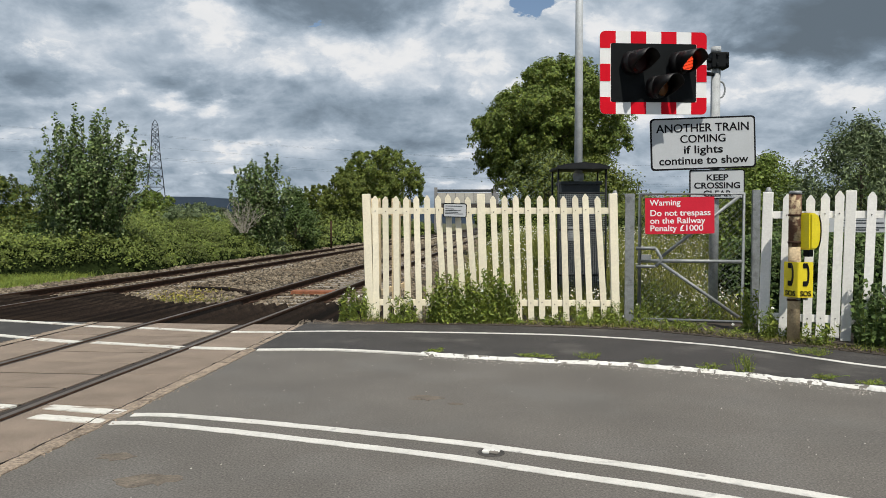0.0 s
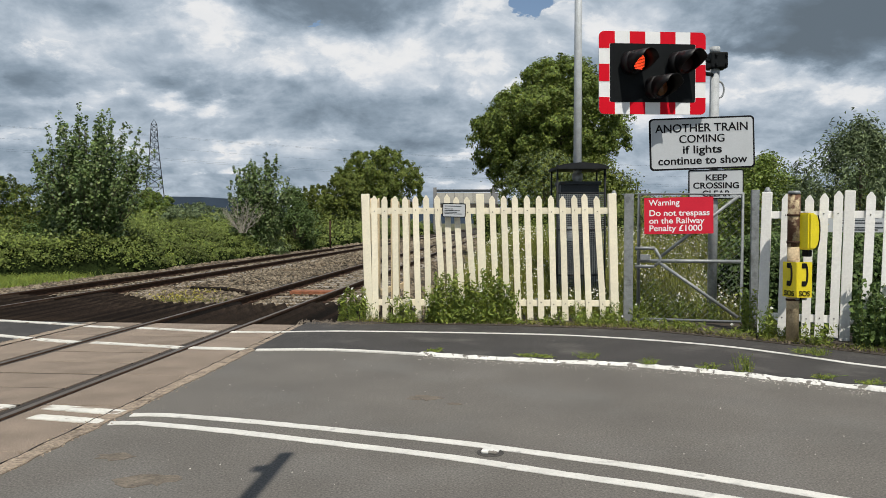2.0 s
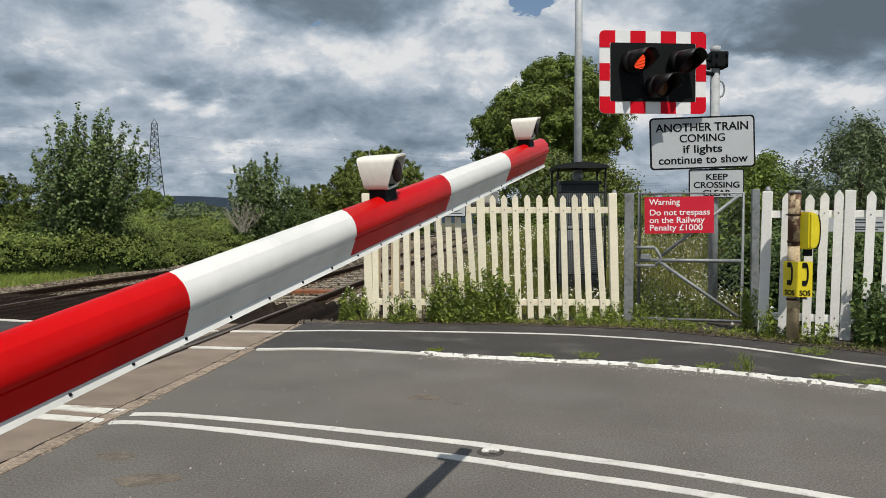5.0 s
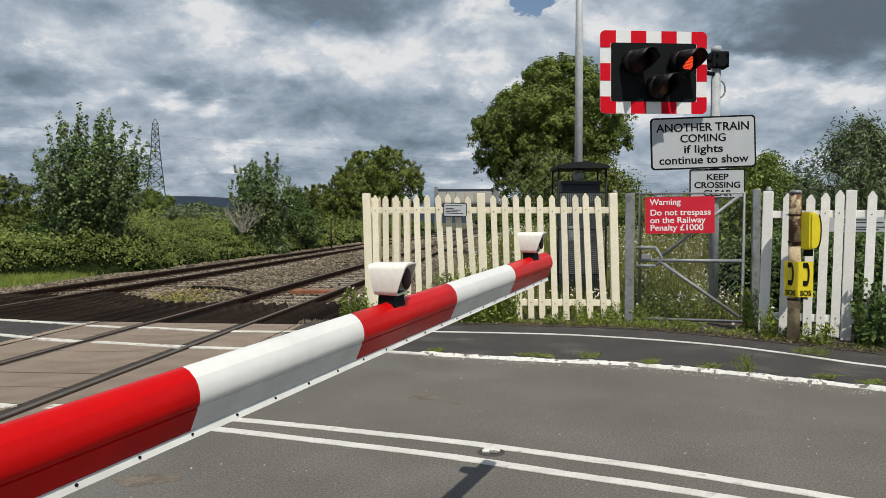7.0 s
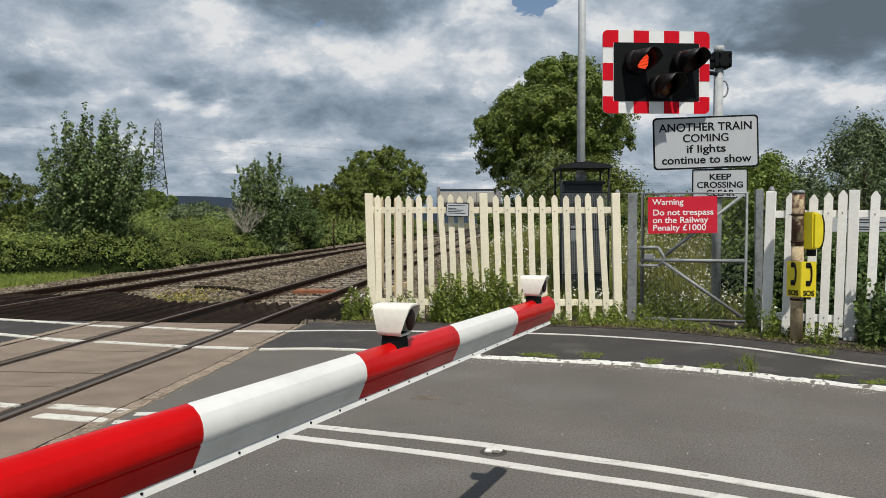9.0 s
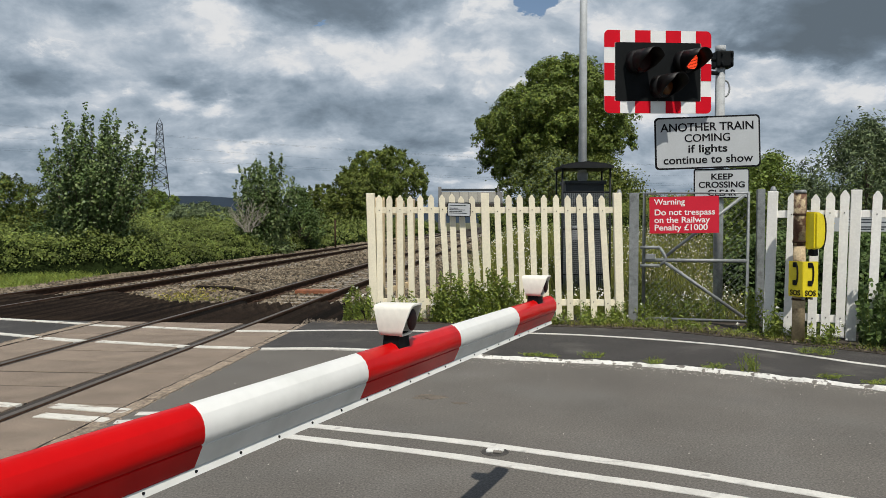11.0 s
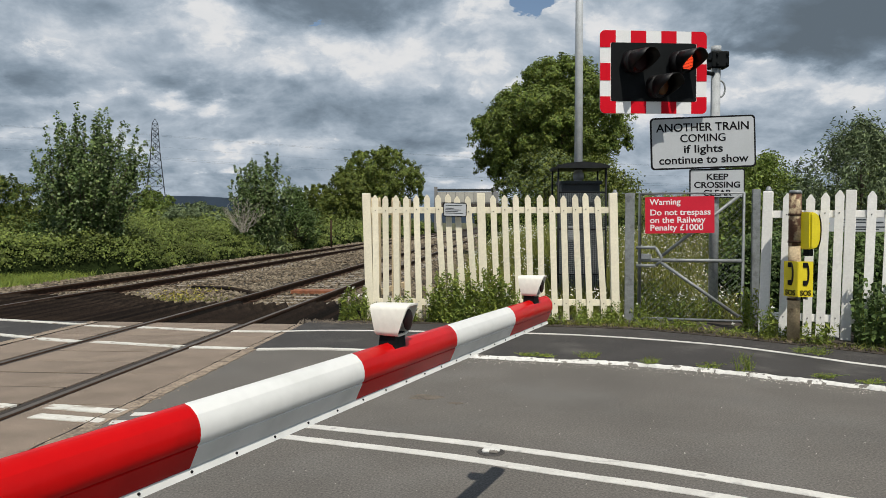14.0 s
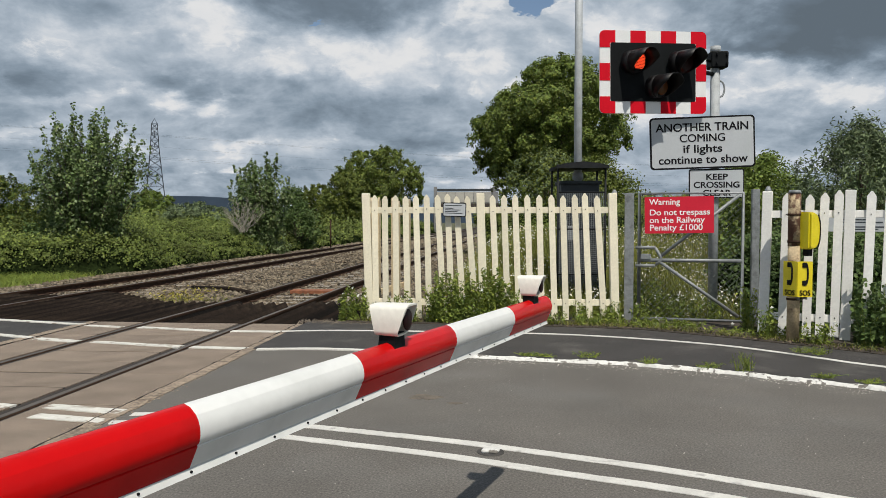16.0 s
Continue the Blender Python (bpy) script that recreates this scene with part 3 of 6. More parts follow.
def build_crossing():
    e = thing("crossing_deck", TM.copy(), "buff concrete level crossing deck with flangeways", "crossing deck", kind="structure")
    u = lambda c: c * CT
    y0, y1, n = -8.107, 10.40, 31
    step = (y1 - y0) / n
    strips = ((u(RAILS[0]) + 0.085, u(RAILS[0]) + 0.728, "outer"), (u(RAILS[1]) + 0.125, u(RAILS[0]) - 0.125, "inner"), (u(RAILS[1]) - 0.712, u(RAILS[1]) - 0.085, "outer"))
    for a, b, place in strips:
        # the outer panels are twice as long, with tighter joints
        k, gap = (2, 0.014) if place == "outer" else (1, 0.032)
        lo = y0 - step if place == "outer" else y0
        bm = B()
        box(bm, (a, 0, -0.2), (b, step * k - gap, 0.0), 0.004)
        first = part("panel", bm, PANEL, e)
        first.matrix_basis = pose(0, lo, 0)
        for i in range(1, (n + k - 1) // k):
            share(first, pose(0, lo + i * step * k, random.uniform(-0.003, 0.002)))
        bm = B()
        box(bm, (a, -gap, -0.1), (b, 0.0, -0.006))
        first = part("joint", bm, JOINT, e)
        first.matrix_basis = pose(0, lo + step * k, 0)
        for i in range(2, (n + k - 1) // k):
            share(first, pose(0, lo + i * step * k, 0))
    # dark rubber beside the rails
    for c in RAILS[:2]:
        for s0, s1 in ((-0.13, -0.037), (0.037, 0.13)):
            bm = B()
            box(bm, (u(c) + s0, y0, -0.15), (u(c) + s1, y1, -0.014))
            part("flangeway", bm, JOINT, e)
    # rough concrete edge beams
    for a, b in ((u(RAILS[0]) + 0.735, u(RAILS[0]) + 0.865), (u(RAILS[1]) - 0.86, u(RAILS[1]) - 0.72)):
        bm = B()
        line = [Vector(((a + b) / 2, y)) for y in np.arange(y0, y1 + 0.01, 0.11)]
        ribbon(bm, line, b - a, -0.2, 0.006, 0.013)
        part("edge_beam", bm, EDGECON, e, "rough crumbling concrete edge beam")
    rng = np.random.default_rng(17)
    V, F = [], []
    for a in (u(RAILS[0]) + 0.86, u(RAILS[0]) + 0.705, u(RAILS[1]) - 0.86):
        for k in range(260):
            x, y, s = a + rng.normal() * 0.022, rng.uniform(1.5, y1), rng.uniform(0.003, 0.009)
            i = len(V)
            V += [(x - s, y - s, 0), (x + s, y - s * rng.uniform(0.3, 1), 0), (x + s * rng.uniform(0, 1), y + s, 0), (x + rng.uniform(-s, s) * 0.4, y, 0.006 + s * 0.7)]
            F += [(i, i + 1, i + 3), (i + 1, i + 2, i + 3), (i + 2, i, i + 3)]
    mesh_from("rubble", V, F, EDGECON, e, kind="stuff")
    # cracks between beam and panels
    rz = np.random.default_rng(18)
    for a in (u(RAILS[0]) + 0.732, u(RAILS[1]) - 0.716):
        line = [Vector((a + 0.006 * rz.normal(), y)) for y in np.arange(y0, y1, 0.09)]
        part("crack", ribbon(B(), line, 0.009, -0.02, 0.0075, 0.004), JOINT, e)
    bm = B()
    box(bm, (u(RAILS[1]) - 0.6, y0, -0.25), (u(RAILS[0]) + 0.6, y1, -0.12))
    part("bed", bm, BLACKM, e)
    # asphalt between the two tracks, and the deck of the far track
    bm = prism(B(), [(u(RAILS[1]) - 0.84, y0), (u(RAILS[1]) - 0.84, y1), (-14, y1 + 0.5), (-14, y0)], -0.25, -0.004)
    part("infill", bm, FOOTWAY, e, "dark asphalt between the tracks")


build_crossing()


def rail_profile():
    # foot, web and head of a rail, top at z = 0
    return [(-0.07, -0.159), (0.07, -0.159), (0.07, -0.148), (0.012, -0.13), (0.01, -0.05), (0.035, -0.035), (0.035, -0.008), (0.025, 0.0),
            (-0.025, 0.0), (-0.035, -0.008), (-0.035, -0.035), (-0.01, -0.05), (-0.012, -0.13), (-0.07, -0.148)]


def build_tracks():
    for ti, (ca, cb) in enumerate(((RAILS[0], RAILS[1]), (RAILS[2], RAILS[3]))):
        e = thing("railway_track", TM.copy(), "rusty steel railway track on stone ballast", "railway track", "railway tracks", "structure")
        for c in (ca, cb):
            x = c * CT
            bm = B()
            prof = rail_profile()
            a = [bm.verts.new((x + px, -8, pz)) for px, pz in prof]
            b = [bm.verts.new((x + px, 260, pz)) for px, pz in prof]
            for i in range(len(prof)):
                j = (i + 1) % len(prof)
                bm.faces.new((a[i], a[j], b[j], b[i]))
            bmesh.ops.recalc_face_normals(bm, faces=bm.faces)
            r = part("rail", bm, RAILSIDE, e)
            bm = B()
            box(bm, (x - 0.027, -8, -0.002), (x + 0.027, 260, 0.002))
            part("running_surface", bm, RAILTOP, r, "polished rail head")
        xm = (ca + cb) / 2 * CT
        bm = B()
        box(bm, (-1.25, -0.13, -0.36), (1.25, 0.13, -0.15), 0.02)
        first = part("sleeper", bm, SLEEPER, e)
        first.matrix_basis = pose(xm, 13.9, 0)
        bmc = B()
        box(bmc, (-0.1, -0.07, -0.15), (0.1, 0.07, -0.115), 0.012)
        for y in np.arange(13.9, 110, 0.65):
            if y > 13.95:
                share(first, pose(xm, y, random.uniform(-0.01, 0.0)))
        clip = part("rail_chair", bmc, RAILSIDE, e)
        clip.matrix_basis = pose(ca * CT, 13.9, 0)
        for y in np.arange(13.9, 50, 0.65):
            for c in (ca, cb):
                if y > 13.95 or c == cb:
                    share(clip, pose(c * CT, y, 0))
        if ti == 0:
            bm = B()
            box(bm, (-0.47, -0.2, -0.15), (0.47, 0.2, -0.07), 0.01)
            o = part("tie_plate", bm, RUSTSTEEL, e, "orange rusted steel plate between the rails")
            o.matrix_basis = pose(xm + 0.04, 16.5, 0)


build_tracks()


def build_ballast():
    # the bed: a low trapezoid under both tracks
    bm = B()
    xs = [-13.2, -12.0, -10.9, -8.0, -6.8, -6.0, -4.9, -2.9, -2.0, -1.2]
    zs = [-0.28, -0.2, -0.17, -0.17, -0.12, -0.12, -0.17, -0.17, -0.19, -0.28]
    ys = [10.4, 12, 14, 17, 20, 25, 30, 40, 60, 100, 180, 260]
    g = [[bm.verts.new((x, y, z)) for x, z in zip(xs, zs)] for y in ys]
    for r, s in zip(g, g[1:]):
        for i in range(len(xs) - 1):
            bm.faces.new((r[i], r[i + 1], s[i + 1], s[i]))
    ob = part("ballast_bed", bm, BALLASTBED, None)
    ob.matrix_basis = TM.copy()
    tagged(ob, "grey-brown stone ballast bed under the tracks", "ballast", kind="structure")
    # loose stones
    rng = np.random.default_rng(5)
    ico = bmesh.new()
    bmesh.ops.create_icosphere(ico, subdivisions=1, radius=1)
    iv = np.array([v.co[:] for v in ico.verts])
    fi = np.array([[v.index for v in f.verts] for f in ico.faces])
    ico.free()
    pos = []
    for y0, y1, dens in ((12.6, 18, 165), (18, 26, 85), (26, 42, 32), (42, 75, 11)):
        n = int((y1 - y0) * 11.9 * dens)
        p = np.column_stack((rng.uniform(-13.1, -1.5, n), rng.uniform(y0, y1, n)))
        pos.append(p)
    pos = np.concatenate(pos)
    z = np.interp(pos[:, 0], xs, zs)
    # the ribbed boards cover the part next to the road
    keep = pos[:, 1] > 13.0 + np.where(pos[:, 0] > -8.7, np.clip(-6.3 - pos[:, 0], 0, 4) * 0.88, np.where(pos[:, 0] > -10.2, 0.9, 0.0))
    # sleepers stay half clear of stones
    for c in (-4.456, -9.46):
        on = (np.abs(pos[:, 0] - c) < 1.3) & (np.abs((pos[:, 1] - 13.9 + 0.325) % 0.65 - 0.325) < 0.14)
        keep &= ~(on & (rng.uniform(size=len(pos)) < 0.72))
    for c in RAILS:
        keep &= np.abs(pos[:, 0] - c * CT) > 0.09
    pos, z = pos[keep], z[keep]
    n = len(pos)
    r = rng.uniform(0.022, 0.05, n) * (1 + (pos[:, 1] > 26) * 0.5 + (pos[:, 1] > 42) * 0.9)
    jit = rng.uniform(0.6, 1.25, (n, 12, 3))
    ang = rng.uniform(0, 6.28, n)
    v = iv[None] * jit * r[:, None, None] * np.array([1.15, 0.9, 0.7])
    ca, sa = np.cos(ang)[:, None], np.sin(ang)[:, None]
    v = np.stack((v[..., 0] * ca - v[..., 1] * sa, v[..., 0] * sa + v[..., 1] * ca, v[..., 2]), -1)
    v += np.column_stack((pos, z + r * 0.35))[:, None]
    f = (fi[None] + (np.arange(n) * 12)[:, None, None]).reshape(-1, 3)
    ob = mesh_from("ballast_stones", v.reshape(-1, 3).tolist(), f.tolist(), BALLAST)
    ob.matrix_basis = TM.copy()
    tagged(ob, "loose grey-brown ballast stones between the rails", "ballast", kind="stuff")


build_ballast()


def build_ribbed_boards():
    """Ribbed boards beside the road that keep walkers off the line."""
    e = thing("anti_trespass_boards", TM.copy(), "black ribbed anti-trespass boards beside the crossing", "ribbed boards", kind="structure")

    def rib(length):
        bm = B()
        w, h = 0.052, 0.092
        a = [bm.verts.new(p) for p in ((-w, 0, 0), (w, 0, 0), (0, 0, h))]
        b = [bm.verts.new(p) for p in ((-w, length, 0), (w, length, 0), (0, length, h))]
        bm.faces.new(a[::-1])
        bm.faces.new(b)
        for i in range(3):
            bm.faces.new((a[i], a[(i + 1) % 3], b[(i + 1) % 3], b[i]))
        bmesh.ops.recalc_face_normals(bm, faces=bm.faces)
        return part("rib", bm, RUBBER, e)

    u = lambda c: c * CT
    zones = ((u(RAILS[0]) + 0.1, -1.75, -0.1), (u(RAILS[1]) + 0.1, u(RAILS[0]) - 0.1, -0.1), (u(RAILS[2]) + 0.1, u(RAILS[1]) - 0.1, -0.1), (u(RAILS[3]) + 0.1, u(RAILS[2]) - 0.1, -0.1))
    for zi, (a, b, z) in enumerate(zones):
        first = None
        n = int((b - a) / 0.104)
        for i in range(n):
            x = a + 0.052 + i * 0.104
            dy = (-0.2, -0.5, max(0.0, -6.3 - x) * 0.88 - 0.5, 0.6)[zi] + 0.33 * (i % 2) + random.uniform(-0.05, 0.05)
            m = pose(x, 10.45, z + random.uniform(-0.006, 0.006), 0, 0, random.uniform(-0.15, 0.15))
            if first is None:
                first = rib(3.08)
                first.matrix_basis = m
            else:
                o = share(first, m)
                o.scale = (1, 1 + dy / 3.08, 1)
        bm = B()
        end = {0: [(b + 0.04, 13.3), (a - 0.04, 13.3)], 1: [(b + 0.04, 12.98), (a - 0.04, 12.98)], 2: [(b + 0.04, 12.98), (-6.3, 12.98), (a - 0.04, 15.0)], 3: [(b + 0.04, 14.0), (a - 0.04, 14.0)]}[zi]
        prism(bm, [(a - 0.04, 10.45), (b + 0.04, 10.45)] + end, z - 0.08, z + 0.004)
        part("board", bm, RUBBER, e)


build_ribbed_boards()

# ---------------------------------------------------------------- fences and gate


def picket_bm(w, h, d=0.022):
    bm = B()
    out = [(-w / 2, 0), (w / 2, 0), (w / 2, h - w * 0.62), (w * 0.1, h), (-w * 0.1, h), (-w / 2, h - w * 0.62)]
    plate(bm, out, -d / 2, d / 2)
    return bm


def bolt_bm(r=0.009):
    bm = B()
    bmesh.ops.create_uvsphere(bm, u_segments=6, v_segments=4, radius=r)
    return bm


def fence(name, a, b, n, material, label, height=1.80, w=0.09, posts=(0.0, 1.0), lean=(-0.4, -4.2), rails=(0.33, 1.59), z0=0.03, group="picket fences", tops=None, leans=None, post_lean=0.0):
    """Pickets nailed to two rails between plan points a and b."""
    a, b = Vector(a), Vector(b)
    d = b - a
    L = d.length
    e = thing(name, pose(a.x, a.y, 0, 0, 0, math.degrees(math.atan2(d.y, d.x))), label, "fence", group)
    for z in rails:
        bm = B()
        box(bm, (0, 0.013, z - 0.045), (L, 0.06, z + 0.045), 0.004)
        part("rail", bm, material, e)
    first = bolt = None
    for i in range(len(tops) if tops else n):
        s = tops[i] if tops else (i + 0.75) / (n + 0.5)
        tilt = leans[i] if leans else random.uniform(-0.6, 0.6) + lean[0] + (lean[1] - lean[0]) * s
        x = s * L - (math.sin(radians(tilt)) * height if tops else 0.0)
        m = pose(x + random.uniform(-0.006, 0.006), random.uniform(-0.004, 0.002), z0 + random.uniform(-0.02, 0.02), 0, tilt, 0)
        if first is None:
            first = part("picket", picket_bm(w, height), material, e)
            first.matrix_basis = m
            bolt = part("bolt", bolt_bm(0.008), BLACKM, e)
            bolt.matrix_basis = m @ pose(0, -0.012, rails[1] - z0)
            share(bolt, m @ pose(0, -0.012, rails[0] - z0))
        else:
            o = share(first, m)
            o.scale = (1, 1, random.uniform(0.988, 1.008))
            share(bolt, m @ pose(0, -0.012, rails[1] - z0))
            share(bolt, m @ pose(0, -0.012, rails[0] - z0))
    for p in posts:
        bm = B()
        box(bm, (-0.058, -0.02, -0.1), (0.058, 0.08, height + 0.055), 0.008)
        part("post", bm, material, e).matrix_basis = pose(p * L - math.sin(radians(post_lean)) * height, 0, 0, 0, post_lean, 0)
    return e


def build_fences():
    fence("picket_fence", (-1.09, 11.02), (2.45, 10.86), 20, CREAM, "cream-painted wooden picket fence with weeds along its foot", posts=(-0.005, 0.461, 0.991), w=0.085, height=1.785, rails=(0.27, 1.595),
          tops=[0.032, 0.073, 0.115, 0.156, 0.198, 0.241, 0.285, 0.326, 0.365, 0.406, 0.511, 0.557, 0.602, 0.65, 0.698, 0.745, 0.793, 0.838, 0.881, 0.926],
          leans=[-0.6, -0.4, -0.4, -1.0, -1.5, -1.3, -3.2, -2.2, -3.4, -4.2, -2.4, -2.0, -2.0, -2.0, -1.5, -1.8, -1.8, -2.6, -2.7, -3.8], post_lean=-1.7)
    fence("picket_fence", (-1.12, 11.15), (-0.6, 13.6), 6, TANWOOD, "tan weathered picket fence turning away along the railway", posts=(1.0,), height=1.78, lean=(0, -0.5))
    f = fence("picket_fence", (4.04, 9.45), (4.81, 9.05), 4, WHITEP, "white-painted wooden picket fence beside the phone post", posts=(-0.02, 1.028), w=0.098, height=1.75, rails=(0.26, 1.52), tops=[0.234, 0.529, 0.712, 0.892], leans=[1.2, 0.7, 1.3, 1.1], post_lean=1.2)
    fence("picket_fence", (4.84, 9.03), (7.4, 8.0), 18, WHITEP, "white-painted wooden picket fence grown over with brambles", posts=(1.0,), w=0.098, height=1.76, rails=(0.26, 1.52), lean=(1.0, 0.5), tops=[0.075 + 0.072 * i for i in range(13)])
    # small grey caps on two posts
    for x, y, z in ((2.45, 10.89, 1.81), (4.04, 9.48, 1.79)):
        bm = B()
        tube(bm, [(0, 0, 0), (0, 0, 0.04), (0, 0, 0.055), (0, 0, 0.075)], 0.045, 0.018, 10)
        ob = part("post_cap", bm, GALV, None)
        ob.matrix_basis = pose(x, y, z)
        tagged(ob, "small grey metal cap on a fence post", "post cap", "post caps")
    # notice on the fence
    e = thing("fence_notice", pose(0.17, 10.87, 1.60, 0, 1.5, -2.6), "small white notice with a black border on the fence", "sign")
    part("border", plate(B(), rounded_rect(0.335, 0.20, 0.022), -0.006, 0.006), INK, e)
    part("face", plate(B(), rounded_rect(0.31, 0.175, 0.016), -0.0095, 0.0), SIGNGREY, e)
    for k, (wd, z) in enumerate(((0.24, 0.06), (0.12, 0.02), (0.22, -0.003), (0.18, -0.026), (0.25, -0.049))):
        bm = B()
        box(bm, (-0.135, -0.012, z - 0.004), (-0.135 + wd, -0.008, z + 0.004))
        part("text_bar", bm, INK, e)


    b = thing("notice_board", pose(4.93, 10.1, 1.3, 0, 0, -20), "grey-white notice board behind the white fence", "sign")
    part("panel", plate(B(), [(0, 0), (1.5, 0), (1.5, 0.235), (0, 0.235)], -0.008, 0.008), SIGNGREY, b)
    part("triangle", plate(B(), [(0.05, 0.1), (0.17, 0.1), (0.11, 0.2)], -0.012, -0.008), YELLOWSIGN, b, "yellow warning triangle")
    bm = B()
    box(bm, (0.06, -0.012, 0.02), (0.16, -0.008, 0.07))
    part("yellow_bar", bm, YELLOWSIGN, b)
    for k, (x, z, wd) in enumerate(((0.24, 0.19, 0.5), (0.24, 0.155, 0.42), (0.24, 0.12, 0.55), (0.24, 0.06, 0.6), (0.24, 0.03, 0.5), (0.95, 0.19, 0.4), (0.95, 0.155, 0.45), (0.95, 0.12, 0.35))):
        bm = B()
        box(bm, (x, -0.011, z - 0.008), (x + wd, -0.0085, z + 0.008))
        part("text_bar", bm, CABINET, b)
    for x in (0.1, 1.4):
        bm = B()
        box(bm, (x - 0.03, 0.01, -1.4), (x + 0.03, 0.06, 0.24))
        part("leg", bm, GALV, b)


build_fences()

GATE = pose(2.70, 10.95, 0, 0, 0, math.degrees(math.atan2(-0.35, 1.6)))
GW = 1.72


def build_gate():
    e = thing("metal_gate", GATE, "galvanised steel mesh gate between two steel posts", "gate")
    H1 = 1.84
    for x, w in ((-0.02, 0.13), (GW - 0.04, 0.1)):
        bm = B()
        box(bm, (x - w / 2, -0.05, -0.2), (x + w / 2, 0.05, H1 + (0.04 if x > 1 else 0)), 0.004)
        part("gate_post", bm, GALV, e)
    x0, x1 = 0.12, GW - 0.2
    gf = part("gate_frame", tube(B(), [(x0, 0, 0.04), (x0, 0, 1.83), (x1, 0, 1.83), (x1, 0, 0.04), (x0, 0, 0.04)], 0.026, seg=8), GALV, e)
    part("mid_bar", tube(B(), [(x0, 0, 0.88), (x1, 0, 0.88)], 0.026), GALV, e)
    part("brace", tube(B(), [(x0 + 0.28, 0, 0.86), (x1 - 0.05, 0, 0.1)], 0.024), GALV, e)
    part("brace", tube(B(), [(x0 + 0.28, 0, 0.92), (x1 - 0.05, 0, 1.8)], 0.024), GALV, e)
    bm = B()
    for za, zb in ((1.06, 1.06), (0.8, 0.8)):
        tube(bm, [(x0 - 0.05, -0.01, za), (x0 + 0.22, -0.01, zb)], 0.024)
    tube(bm, [(x0 + 0.22, -0.01, 1.06), (x0 + 0.3, -0.01, 0.93), (x0 + 0.3, -0.01, 0.88), (x0 + 0.22, -0.01, 0.8)], 0.022)
    part("latch_guard", bm, GALV, e)
    bm = B()
    box(bm, (x0 + 0.02, -0.035, 0.89), (x0 + 0.16, -0.005, 0.97), 0.006)
    part("latch", bm, GALV, e)
    # chain-link wire
    verts, faces = [], []

    def wire(p, q, r=0.0012):
        p, q = Vector(p), Vector(q)
        d = (q - p).normalized()
        a = Vector((0, 1, 0)) * r
        b = d.cross(Vector((0, 1, 0))) * r
        i = len(verts)
        for c in (p, q):
            verts.extend([tuple(c + a), tuple(c + b), tuple(c - a - b)])
        for k in range(3):
            faces.append((i + k, i + (k + 1) % 3, i + 3 + (k + 1) % 3, i + 3 + k))

    s = 0.062
    W, Hh = x1 - x0, 1.76
    for sgn in (1, -1):
        k = -Hh
        while k < W:
            lo, hi = max(0, k), min(W, k + Hh)
            za, zb = lo - k, hi - k
            if sgn > 0:
                wire((x0 + lo, 0.012, 0.07 + za), (x0 + hi, 0.012, 0.07 + zb))
            else:
                wire((x1 - lo, 0.012, 0.07 + za), (x1 - hi, 0.012, 0.07 + zb))
            k += s * 1.414
    mesh_from("wire_mesh", verts, faces, GALV, e)
    # red trespass sign
    s = thing("trespass_sign", GATE @ pose(0.66, -0.045, 1.525, 0, -0.9, 0), "red warning sign with white lettering on the gate", "sign")
    part("panel", plate(B(), rounded_rect(0.935, 0.515, 0.008, 2), -0.004, 0.004), SIGNRED, s)
    for txt, z, wd in (("Warning", 0.148, 0.43), ("Do not trespass", 0.0, 0.83), ("on the Railway", -0.108, 0.765), ("Penalty £1000", -0.215, 0.73)):
        lettering(s, txt, 0.118, -0.405, z, -0.006, WHITEINK, "LEFT", bold=0.0016, width=wd * 0.98)


build_gate()

# ---------------------------------------------------------------- light signal


